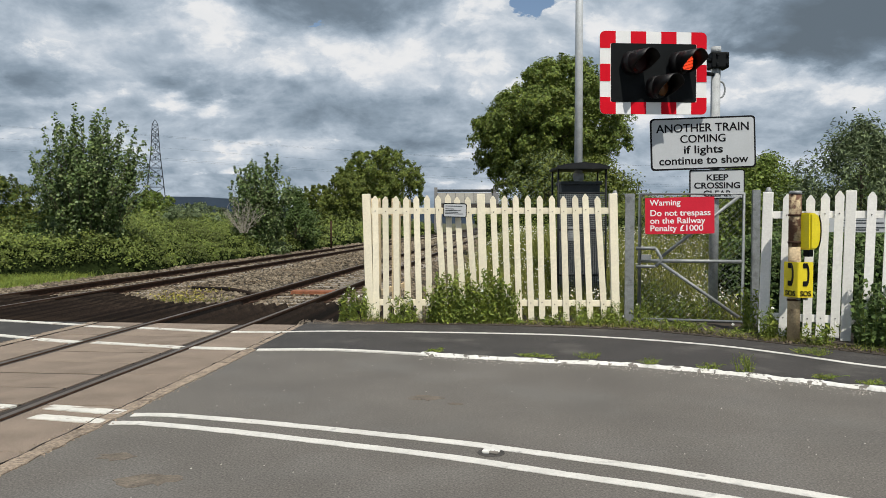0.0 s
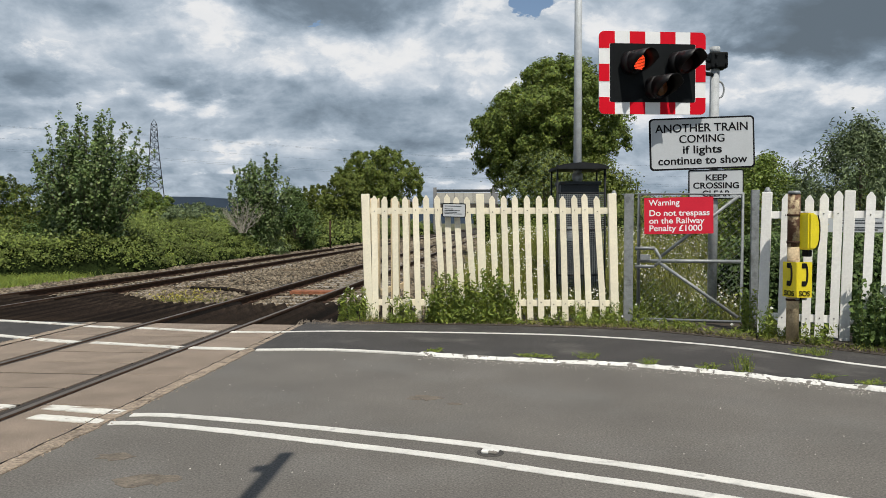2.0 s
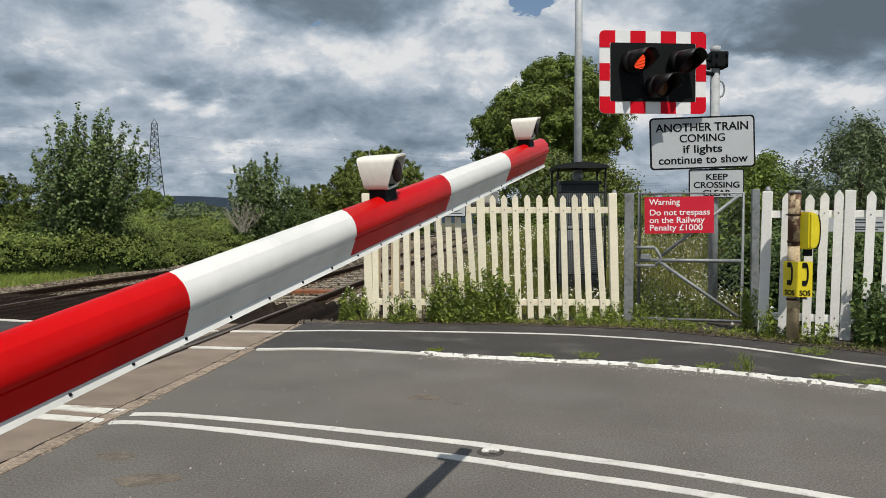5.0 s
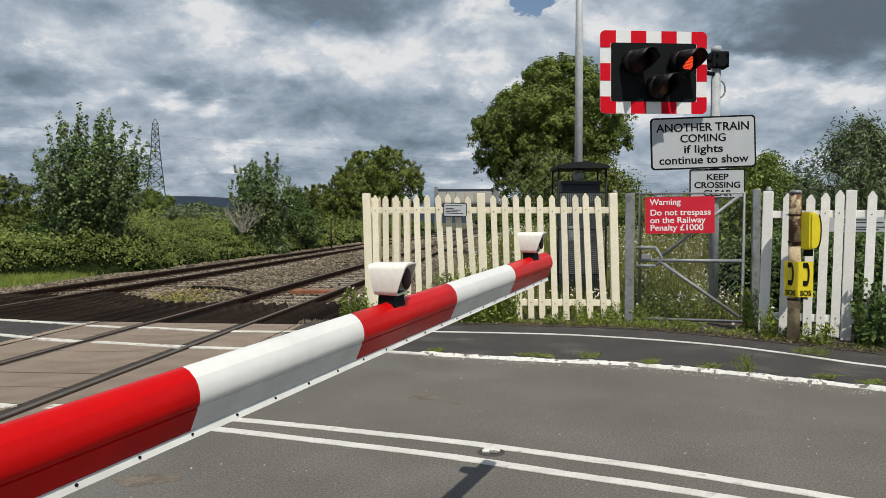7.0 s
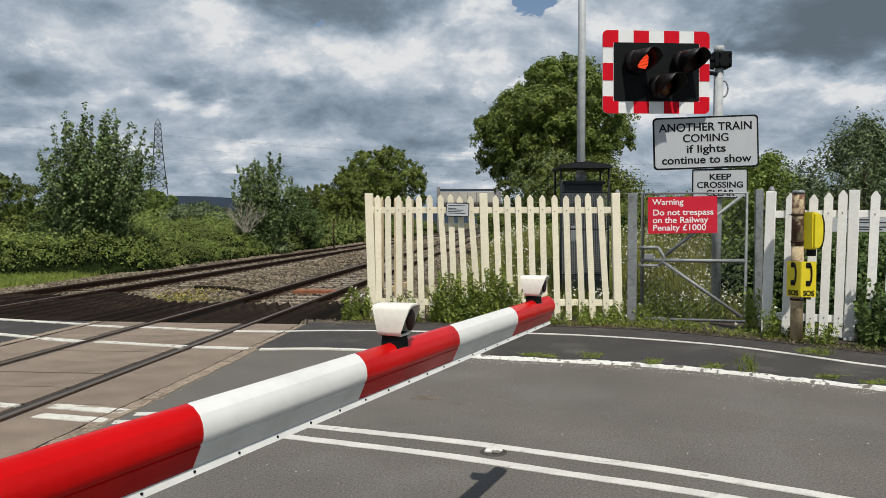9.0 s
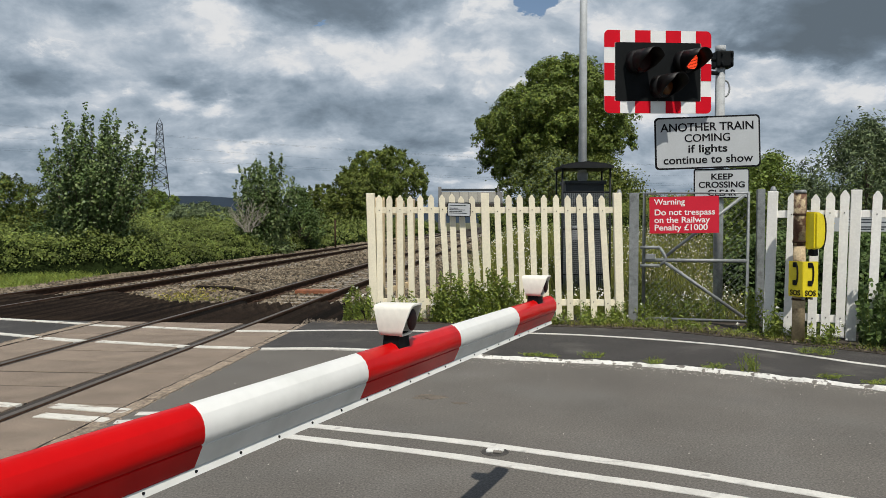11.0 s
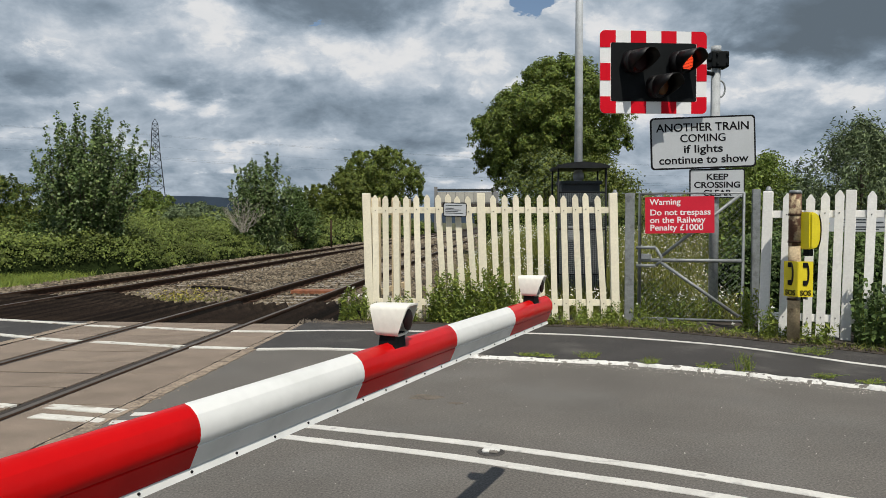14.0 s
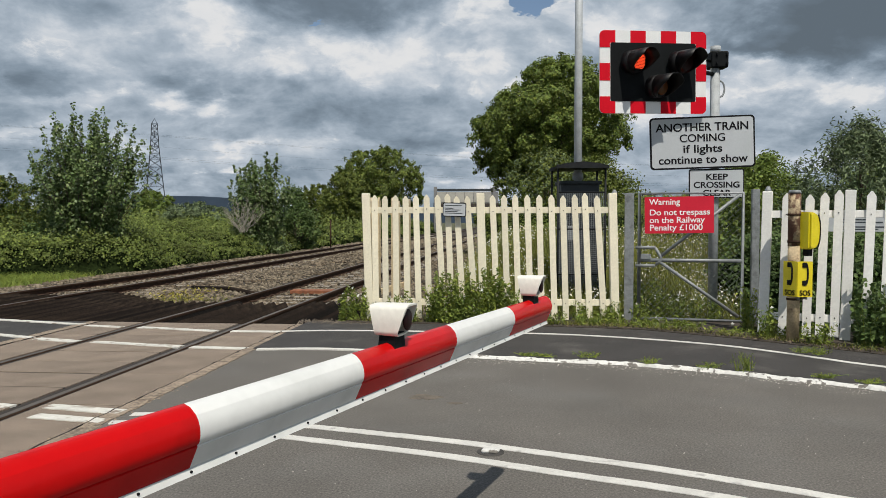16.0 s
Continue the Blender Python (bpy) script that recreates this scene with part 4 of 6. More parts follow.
def build_signal():
    e = thing("signal_post", pose(4.10, 11.55, 0), "galvanised post of the crossing light signal", "post")
    part("pole", tube(B(), [(0, 0, -0.2), (0, 0, 3.98)], 0.07, seg=16), POLEGALV, e)
    part("pole_cap", tube(B(), [(0, 0, 3.96), (0, 0, 4.06)], 0.076, seg=16), POLEGALV, e)
    bm = B()
    box(bm, (-0.1, -0.12, 3.73), (0.16, 0.12, 3.97), 0.02)
    part("clamp_box", bm, BLACKM, e, "black mounting box")
    for x, z in ((-0.02, 3.78), (-0.02, 3.92), (0.13, 3.78), (0.13, 3.92)):
        bm = B()
        box(bm, (x - 0.015, -0.15, z - 0.02), (x + 0.015, -0.11, z + 0.02), 0.006)
        part("bolt", bm, BLACKM, e)
    part("cable", tube(B(), [(0.06 + 0.07 * math.sin(radians(a)), -0.03, 3.42 + 0.12 * math.cos(radians(a))) for a in range(0, 181, 15)], 0.013, seg=6), GALV, e)
    # head
    h = thing("light_signal", pose(3.085, 11.25, 3.615, 0, -0.5, 6), "black twin-light crossing signal with red and white border", "light signal")
    W, Hh = 1.615, 1.2
    part("backboard", plate(B(), rounded_rect(W, Hh, 0.075), 0.0, 0.02), WHITEREF, h, "board edged in red and white")
    part("panel", plate(B(), rounded_rect(1.29, 0.85, 0.03), -0.006, 0.0), BLACKM, h)

    def patch(x0, x1, z0, z1, corner=None):
        if corner:
            r = 0.075
            sx, sz = corner
            cx, cz = sx * (W / 2 - r), sz * (Hh / 2 - r)
            arc = [(cx + sx * r * math.sin(radians(a)), cz + sz * r * math.cos(radians(a))) for a in range(0, 91, 15)]
            out = arc + [(sx * W / 2, sz * (Hh / 2 - 0.245)), (sx * (W / 2 - 0.155), sz * (Hh / 2 - 0.245)), (sx * (W / 2 - 0.155), sz * (Hh / 2 - 0.18)), (sx * (W / 2 - 0.235), sz * (Hh / 2 - 0.18)), (sx * (W / 2 - 0.235), sz * Hh / 2)]
        else:
            out = [(x0, z0), (x1, z0), (x1, z1), (x0, z1)]
        part("red_block", plate(B(), out, -0.0045, 0.0), REDREF, h)

    for sx in (-1, 1):
        for sz in (-1, 1):
            patch(0, 0, 0, 0, (sx, sz))
        x0, x1 = sorted((sx * W / 2, sx * (W / 2 - 0.155)))
        patch(x0, x1, -0.125, 0.125)
    for k in (-1, 1):
        for z0, z1 in ((Hh / 2 - 0.18, Hh / 2), (-Hh / 2, -Hh / 2 + 0.18)):
            patch(k * 0.23 - 0.115, k * 0.23 + 0.115, z0, z1)
    # lamps: two reds above, one amber below; each turned to the approach
    LEDS = []
    for name, x, z in (("red_light", -0.35, 0.14), ("red_light", 0.36, 0.14), ("amber_light", 0.01, -0.215)):
        AIM = pose(x, -0.03, z, 4, 0, 24)
        bm = B()
        tube(bm, [(0, 0.03, 0), (0, -0.11, 0)], 0.165, seg=24)
        lam = part(name, bm, HOODMAT, h)
        lam.matrix_basis = AIM
        # hood: an open tube cut back below
        bm = B()
        n, r = 28, 0.165
        rings = []
        for k in range(n + 1):
            a = radians(-75 + 330 * k / n)
            ln = 0.12 + 0.30 * min(1.0, (1 + math.sin(a)) / 1.35)
            rings.append([bm.verts.new((rr * math.cos(a), yy, rr * math.sin(a))) for rr, yy in ((r, -0.1), (r * 1.02, -ln), (r * 0.98, -ln), (r * 0.965, -0.1))])
        for p, q in zip(rings, rings[1:]):
            for k in range(4):
                f = bm.faces.new((p[k], q[k], q[(k + 1) % 4], p[(k + 1) % 4]))
                f.smooth = True
        bm.faces.new(rings[0])
        bm.faces.new(rings[-1][::-1])
        bmesh.ops.recalc_face_normals(bm, faces=bm.faces)
        part("hood", bm, HOODMAT, lam)
        bm = B()
        bmesh.ops.create_circle(bm, cap_ends=True, radius=0.158, segments=28, matrix=pose(0, -0.112, 0, 90))
        part("lens_backing", bm, HOODMAT, lam)
        if name == "amber_light":
            bm = B()
            bmesh.ops.create_uvsphere(bm, u_segments=20, v_segments=10, radius=0.13, matrix=pose(0, -0.14, 0) @ Matrix.Diagonal((1, 0.25, 1, 1)))
            part("lens", bm, AMBERDARK, lam)
        else:
            # a turning carrier: dark red lens on one side, lit diodes on the other
            bm = B()
            tube(bm, [(0, -0.006, 0), (0, 0.006, 0)], 0.132, seg=28)
            led = part("led_carrier", bm, LENSDARK, lam, "round red light with rows of diodes")
            led.matrix_basis = pose(0, -0.165, 0)
            bm = B()
            for i in range(-9, 10):
                for j in range(-9, 10):
                    px, pz = i * 0.0205, j * 0.0205
                    if px * px + pz * pz < 0.122 ** 2:
                        box(bm, (px - 0.0075, -0.0095, pz - 0.0068), (px + 0.0075, -0.006, pz + 0.0068))
            part("diodes", bm, LEDGLOW, led)
            LEDS.append(led)
    for z in (0.22, 0.02):
        bm = B()
        tube(bm, [(0.2, 0.04, z), (0.78, 0.06, z), (1.04, 0.19, z)], 0.03, seg=6)
        part("bracket", bm, BLACKM, h)
    # plates under the head
    s = thing("another_train_sign", pose(3.875, 11.42, 2.61, 0, -2.0, -1.5), "grey-white sign with black lettering under the signal", "sign")
    part("border", plate(B(), rounded_rect(1.555, 0.775, 0.06), -0.004, 0.012), INK, s)
    part("face", plate(B(), rounded_rect(1.505, 0.725, 0.045), -0.008, 0.0), SIGNGREY, s)
    for txt, z, wd, sz in (("ANOTHER TRAIN", 0.175, 1.37, 0.17), ("COMING", 0.015, 0.665, 0.165), ("if lights", -0.145, 0.575, 0.165), ("continue to show", -0.305, 1.32, 0.165)):
        lettering(s, txt, sz, 0, z, -0.0105, INK, bold=0.0025, width=wd)
    s = thing("keep_clear_sign", pose(4.10, 11.44, 2.0, 0, -0.6, -1.5), "small white sign with black lettering behind the gate", "sign")
    part("border", plate(B(), rounded_rect(0.82, 0.44, 0.03), -0.004, 0.01), INK, s)
    part("face", plate(B(), rounded_rect(0.785, 0.405, 0.022), -0.008, 0.0), SIGNGREY, s)
    for txt, z, wd in (("KEEP", 0.06, 0.32), ("CROSSING", -0.06, 0.68), ("CLEAR", -0.18, 0.42)):
        lettering(s, txt, 0.125, 0, z, -0.0105, INK, bold=0.0025, width=wd)
    return LEDS


LED_LEFT, LED_RIGHT = build_signal()

# ---------------------------------------------------------------- phone post


def build_phone():
    e = thing("phone_post", pose(4.16, 9.02, 0), "flaking rusty round post beside the white fence", "post")
    part("pole", tube(B(), [(0.002, 0, 1.14), (0, 0, 1.77)], 0.072, 0.07, seg=16), RUSTPOST, e, "rusty upper pole")
    part("pole", tube(B(), [(0, 0, -0.2), (0.004, 0, 0.9), (0.002, 0, 1.14)], 0.071, 0.0705, seg=16), PALEPOST, e, "pale flaking lower pole")
    part("pole_cap", tube(B(), [(0, 0, 1.76), (0, 0, 1.785), (0, 0, 1.8)], 0.076, 0.06, seg=16), GALV, e)
    for z in (1.5, 1.18, 0.5):
        part("band", tube(B(), [(0, 0, z), (0, 0, z + 0.025)], 0.077, seg=16), RAILSIDE, e)
    # yellow telephone hood
    t = thing("emergency_telephone", pose(4.30, 8.96, 1.325, 0, 0, 24), "yellow plastic emergency telephone box on the post", "telephone")
    bm = B()
    prof = [(-0.085, -0.22), (0.02, -0.215), (0.065, -0.175), (0.098, -0.095), (0.112, 0.0), (0.104, 0.09), (0.078, 0.16), (0.03, 0.205), (-0.085, 0.218)]
    plate(bm, prof, -0.09, 0.09)
    bmesh.ops.bevel(bm, geom=list(bm.edges), offset=0.018, segments=2, affect="EDGES")
    part("body", bm, YELLOW, t)
    bm = B()
    box(bm, (-0.07, -0.1, -0.2), (-0.052, -0.088, 0.19), 0.004)
    part("door_edge", bm, YELLOW, t)
    bm = B()
    tube(bm, [(0.05, -0.094, -0.19), (0.078, -0.094, -0.1), (0.084, -0.094, 0.0), (0.078, -0.094, 0.1), (0.05, -0.094, 0.185)], 0.008, seg=6)
    part("seal", bm, INK, t, "dark rubber seal")
    bm = B()
    box(bm, (-0.05, -0.04, -0.3), (0.03, 0.04, -0.215), 0.01)
    part("cable_gland", bm, BLACKM, t)
    # two SOS plates, set at an angle round the post
    s = thing("telephone_sign", pose(4.135, 8.87, 0.757), "yellow angled telephone sign with black symbols", "sign")

    for nm, m, w in (("plate", pose(0, 0, 0, 0, 0, -64) @ pose(-0.0975, 0, 0), 0.19), ("plate", pose(0, 0, 0, 0, 0, 4) @ pose(0.0925, 0, 0), 0.18)):
        p = part(nm, plate(B(), rounded_rect(w, 0.415, 0.008, 2), -0.003, 0.003), YELLOWSIGN, s)
        p.matrix_basis = m
        bm = B()
        tube(bm, [(0.012 + 0.03 * math.cos(radians(a)) - 0.01, -0.006, 0.06 + 0.125 * math.sin(radians(a))) for a in range(-90, 91, 15)], 0.012, seg=5)
        for z in (0.165, -0.045):
            box(bm, (-0.035, -0.012, z - 0.03), (0.02, -0.002, z + 0.03), 0.008)
        part("handset_symbol", bm, INK, p)
        lettering(p, "SOS", 0.085, 0, -0.19, -0.006, INK, bold=0.002, width=w * 0.72)
    for x in (0.03, 0.12):
        bm = B()
        box(bm, (x - 0.012, 0.02, -0.24), (x + 0.012, 0.12, 0.2), 0.003)
        part("bracket", bm, GALV, s)


build_phone()

# ---------------------------------------------------------------- mast, cage, cabinets behind the fence


def build_mast():
    e = thing("mast", pose(2.46, 13.9, 0), "tall tapering grey steel mast behind the fence", "mast")
    part("pole", tube(B(), [(0, 0, -0.3), (0, 0, 9.5)], 0.08, 0.06, seg=16), MASTMAT, e)
    part("collar", tube(B(), [(0, 0, 2.2), (0, 0, 2.32)], 0.098, seg=16), MASTMAT, e)
    c = thing("equipment_cage", pose(2.455, 13.85, 0), "dark steel mesh equipment cage with a sheet roof", "equipment cage")
    W, D, H1 = 0.84, 0.74, 2.44
    for x in (-W / 2, W / 2):
        for y in (-D / 2, D / 2):
            part("corner_post", tube(B(), [(x, y, -0.3), (x, y, H1)], 0.018, seg=6), CAGE, c)
    bm = B()
    top = [(-0.46, H1 - 0.03), (-0.3, H1 + 0.015), (0, H1 + 0.045), (0.3, H1 + 0.015), (0.46, H1 - 0.03)]
    for y0, y1 in ((-0.5, 0.5),):
        f = [bm.verts.new((x, y0, z)) for x, z in top] + [bm.verts.new((x, y0, H1 - 0.07)) for x in (0.452, -0.452)]
        g = [bm.verts.new((x, y1, z)) for x, z in top] + [bm.verts.new((x, y1, H1 - 0.07)) for x in (0.452, -0.452)]
        bm.faces.new(f)
        bm.faces.new(g[::-1])
        for i in range(7):
            bm.faces.new((f[i], g[i], g[(i + 1) % 7], f[(i + 1) % 7]))
        bmesh.ops.recalc_face_normals(bm, faces=bm.faces)
    part("roof", bm, CAGE, c)
    bm = B()
    box(bm, (-0.34, -0.25, 0.0), (0.34, 0.3, 2.12), 0.01)
    part("cabinet", bm, CABINET, c, "dark blue-grey cabinet inside the cage")
    bm = B()
    box(bm, (-0.37, -0.3, 2.1), (0.37, 0.32, 2.16), 0.01)
    part("cabinet_top", bm, CABINET, c)
    for z in (0.5, 1.3, 1.95):
        part("cross_bar", tube(B(), [(-W / 2, -D / 2, z), (W / 2, -D / 2, z)], 0.014, seg=6), CAGE, c)
    bm = B()
    for x in np.arange(-W / 2 + 0.035, W / 2, 0.035):
        box(bm, (x - 0.0025, -D / 2 - 0.003, 0.1), (x + 0.0025, -D / 2 + 0.003, 1.95))
    for z in np.arange(0.1, 1.95, 0.035):
        box(bm, (-W / 2, -D / 2 - 0.004, z - 0.0025), (W / 2, -D / 2 + 0.003, z + 0.0025))
    part("mesh_front", bm, GALV, c)
    bm = B()
    box(bm, (-0.22, -0.27, 1.1), (-0.08, -0.255, 1.36))
    part("label_plate", bm, SIGNGREY, c, "small white plate")


build_mast()


def build_far():
    # overbridge across the line
    e = thing("overbridge", pose(3.4, 120, 0), "distant grey concrete bridge over the railway", "bridge")
    bm = B()
    box(bm, (-4.5, -1.95, 4.2), (5.2, 2, 6.1), 0.05)
    part("deck", bm, FARCON, e)
    bm = B()
    box(bm, (-4.5, -2.05, 3.75), (5.2, 1.9, 4.35), 0.03)
    part("girder", bm, BRICK, e, "dark girder under the deck")
    bm = B()
    box(bm, (-0.66, -2.02, 4.5), (0.66, -1.96, 6.1), 0.02)
    first = part("panel", bm, FARPANEL, e)
    first.matrix_basis = pose(-3.55, 0, 0)
    for k in range(1, 6):
        share(first, pose(-3.55 + 1.4 * k, 0, 0))
    for x in (-4.5, 4.55):
        bm = B()
        box(bm, (x - 0.25, -2.3, -0.3), (x + 0.25, -2.05, 6.9), 0.02)
        part("end_post", bm, FARCON, e)
    bm = B()
    box(bm, (-4.6, -2.1, 6.2), (5.3, -1.9, 6.6), 0.03)
    part("parapet_rail", bm, CABINET, e)
    for x in (-4.3, 5.0):
        bm = B()
        box(bm, (x - 0.5, -2, -0.3), (x + 0.5, 2, 4.4), 0.05)
        part("abutment", bm, BRICK, e)
    # ridge on the skyline, its blue put into the colour for haze
    bm = B()
    rng = np.random.default_rng(11)
    D = 2600
    row = []
    for i in range(90):
        x = -2400 + i * 48
        z = 45 + 45 * math.exp(-((x + 900) / 260) ** 4) + 8 * math.exp(-((x + 640) / 120) ** 2) + 5 * noise.noise((x * 0.006, 3, 0)) - 26 * (x > 300)
        row.append((bm.verts.new((x, D, -30)), bm.verts.new((x, D, z)), bm.verts.new((x, D + 900, -30))))
    for p, q in zip(row, row[1:]):
        bm.faces.new((p[0], q[0], q[1], p[1]))
        bm.faces.new((p[1], q[1], q[2], p[2]))
    ob = part("backdrop_hill", bm, HAZEHILL, None)
    tagged(ob, "long hill on the skyline, painted blue-grey for haze", "hill", kind="structure")


build_far()


def build_pylon():
    D, X = 300.0, -112.7
    e = thing("pylon", pose(X, D, 0, 0, 0, 20), "distant steel lattice electricity pylon", "pylon")
    H1 = 42.0

    def half(z):
        return 4.6 - 3.0 * min(1, z / 30) - 0.55 * max(0, (z - 30) / 10)

    lv = [0, 6, 11, 15.5, 19.5, 23, 26, 28.5, 31, 33.5, 36, 38, 40]
    for sx, sy in ((1, 1), (1, -1), (-1, -1), (-1, 1)):
        part("leg", tube(B(), [(sx * half(z), sy * half(z), z) for z in lv], 0.19, 0.14, seg=5), PYLONMAT, e)
    bm = B()
    for a, b in zip(lv, lv[1:]):
        for (s0, s1) in (((1, 1), (1, -1)), ((1, -1), (-1, -1)), ((-1, -1), (-1, 1)), ((-1, 1), (1, 1))):
            pa, pb = half(a), half(b)
            tube(bm, [(s0[0] * pa, s0[1] * pa, a), (s1[0] * pb, s1[1] * pb, b)], 0.085, seg=4)
            tube(bm, [(s1[0] * pa, s1[1] * pa, a), (s0[0] * pb, s0[1] * pb, b)], 0.085, seg=4)
            tube(bm, [(s0[0] * pb, s0[1] * pb, b), (s1[0] * pb, s1[1] * pb, b)], 0.08, seg=4)
    part("lattice", bm, PYLONMAT, e)
    part("peak", tube(B(), [(-1.05, 0, 40), (0, 0, H1), (1.05, 0, 40)], 0.15, seg=5), PYLONMAT, e)
    for z in (26.5, 31, 35.5):
        part("cross_arm", tube(B(), [(0, -4.5, z), (0, -0.7, z + 1.2), (0, 0.7, z + 1.2), (0, 4.5, z)], 0.12, seg=5), PYLONMAT, e)
    # wires strung away to the next pylons
    for z, sgn in ((36.0, 1), (35.2, -1), (31.2, 1), (27.0, -1), (26.5, 1)):
        bm = B()
        pts = []
        for k in range(-8, 41):
            s = k / 40
            pts.append((X + 500 * s + sgn * 2, D + 120 * s + sgn * 4, z - 60 * s * (1 - s) * (0.55 if s > 0 else 0.3)))
        tube(bm, pts, 0.02, seg=3)
        ob = part("power_line", bm, PYLONMAT, None)
        tagged(ob, "thin grey overhead power line", "power line", "power lines")


build_pylon()
# ---------------------------------------------------------------- plants


def leaf_arrays(rng, centres, size, stretch=0.5, droop=0.25, normals=None):
    """Folded four-cornered leaves at the centres."""
    n = len(centres)
    a = rng.normal(size=(n, 3))
    if normals is not None:
        nn = normals + rng.normal(size=(n, 3)) * 0.55
    else:
        nn = rng.normal(size=(n, 3)) + np.array([0, 0, 0.7])
    nn /= np.linalg.norm(nn, axis=1)[:, None]
    a[:, 2] -= droop
    a -= nn * np.sum(a * nn, 1)[:, None]
    a /= np.linalg.norm(a, axis=1)[:, None] + 1e-9
    b = np.cross(nn, a)
    s = (size * rng.uniform(0.65, 1.35, n))[:, None]
    p0 = centres - a * s * 0.5
    p2 = centres + a * s * 0.5 - nn * s * 0.1
    p1 = centres + b * s * 0.5 * stretch + nn * s * 0.09
    p3 = centres - b * s * 0.5 * stretch + nn * s * 0.09
    v = np.stack((p0, p1, p2, p3), 1).reshape(-1, 3)
    i = (np.arange(n) * 4)[:, None]
    f = np.concatenate((i + np.array([[0, 1, 2]]), i + np.array([[0, 2, 3]])), 1).reshape(-1, 3)
    return v, f


def add_mesh(name, v, f, material, parent=None, second=None, share_second=0.35):
    me = bpy.data.meshes.new(name)
    me.vertices.add(len(v))
    me.vertices.foreach_set("co", np.asarray(v, dtype=np.float32).ravel())
    f = np.asarray(f, dtype=np.int32)
    me.loops.add(f.size)
    me.loops.foreach_set("vertex_index", f.ravel())
    me.polygons.add(len(f))
    me.polygons.foreach_set("loop_start", np.arange(len(f), dtype=np.int32) * f.shape[1])
    me.update(calc_edges=True)
    me.materials.append(material)
    if second:
        # each leaf of two triangles is of one kind
        me.materials.append(second)
        pick = np.random.default_rng(len(f)).uniform(size=len(f) // 2 + 1) < share_second
        me.polygons.foreach_set("material_index", np.repeat(pick, 2)[:len(f)].astype(np.int32))
    ob = new(name, me)
    if parent is not None:
        ob.parent = parent
    return ob


def fan_tree(name, x, y, h, half, label, stems, per_clump, leaf_size, seed, z0=-0.3, lean=0.0, shoulder=0.42, trunk_r=0.05, group="trees", low=0.22, clump=0.34, bow=0.0):
    """Many stems that fan out of one foot and bend upright, each with its own leaves."""
    rng = np.random.default_rng(seed)
    e = thing(name, pose(x, y, z0), label, "tree", group)
    bm = B()
    P, Nn = [], []
    for i in range(stems):
        a, q = rng.uniform(0, 2 * math.pi), math.sqrt((i + 0.5) / stems)
        lx, ly = half * q * math.cos(a), half * 0.75 * q * math.sin(a)
        top = h * (1 - shoulder * q ** 3) * rng.uniform(0.76, 1.06)
        bx, by = 0.3 * half * rng.uniform(-0.5, 0.5), 0.2 * rng.normal()

        def at(t):
            k = t ** bow if bow else 1 - (1 - t) ** 1.25
            return np.array([bx + (lx - bx) * k + lean * t * t, by + (ly - by) * k, top * t])
        tube(bm, [tuple(at(t)) for t in (0.0, 0.3, 0.6, 0.95)], trunk_r, trunk_r * 0.2, 5, cap=False)
        k = max(8, int(20 * top / h))
        for t in np.linspace(low + 0.12 * (1 - q), 1, k):
            r = half / 2.1 * (clump * (1 - t) ** 0.7 + 0.1) * rng.uniform(0.75, 1.25)
            n = max(5, int(per_clump * rng.uniform(0.5, 1.3) * (0.2 + 0.5 * (1 - t))))
            d = rng.normal(size=(n, 3))
            d /= np.linalg.norm(d, axis=1)[:, None]
            c = at(t) + rng.normal(size=3) * r * 0.4
            P.append(c + d * (rng.uniform(0.1, 1, n) ** 0.6)[:, None] * r * np.array([1, 1, 1.5]))
            Nn.append(d * 0.7 + np.array([0.1, -0.35, 0.6]))
    part("trunk", bm, BARK, e)
    v, f = leaf_arrays(rng, np.concatenate(P), leaf_size, 0.85, normals=np.concatenate(Nn))
    add_mesh("crown", v, f, LEAF_A, e, LEAF_D, 0.42)
    return e


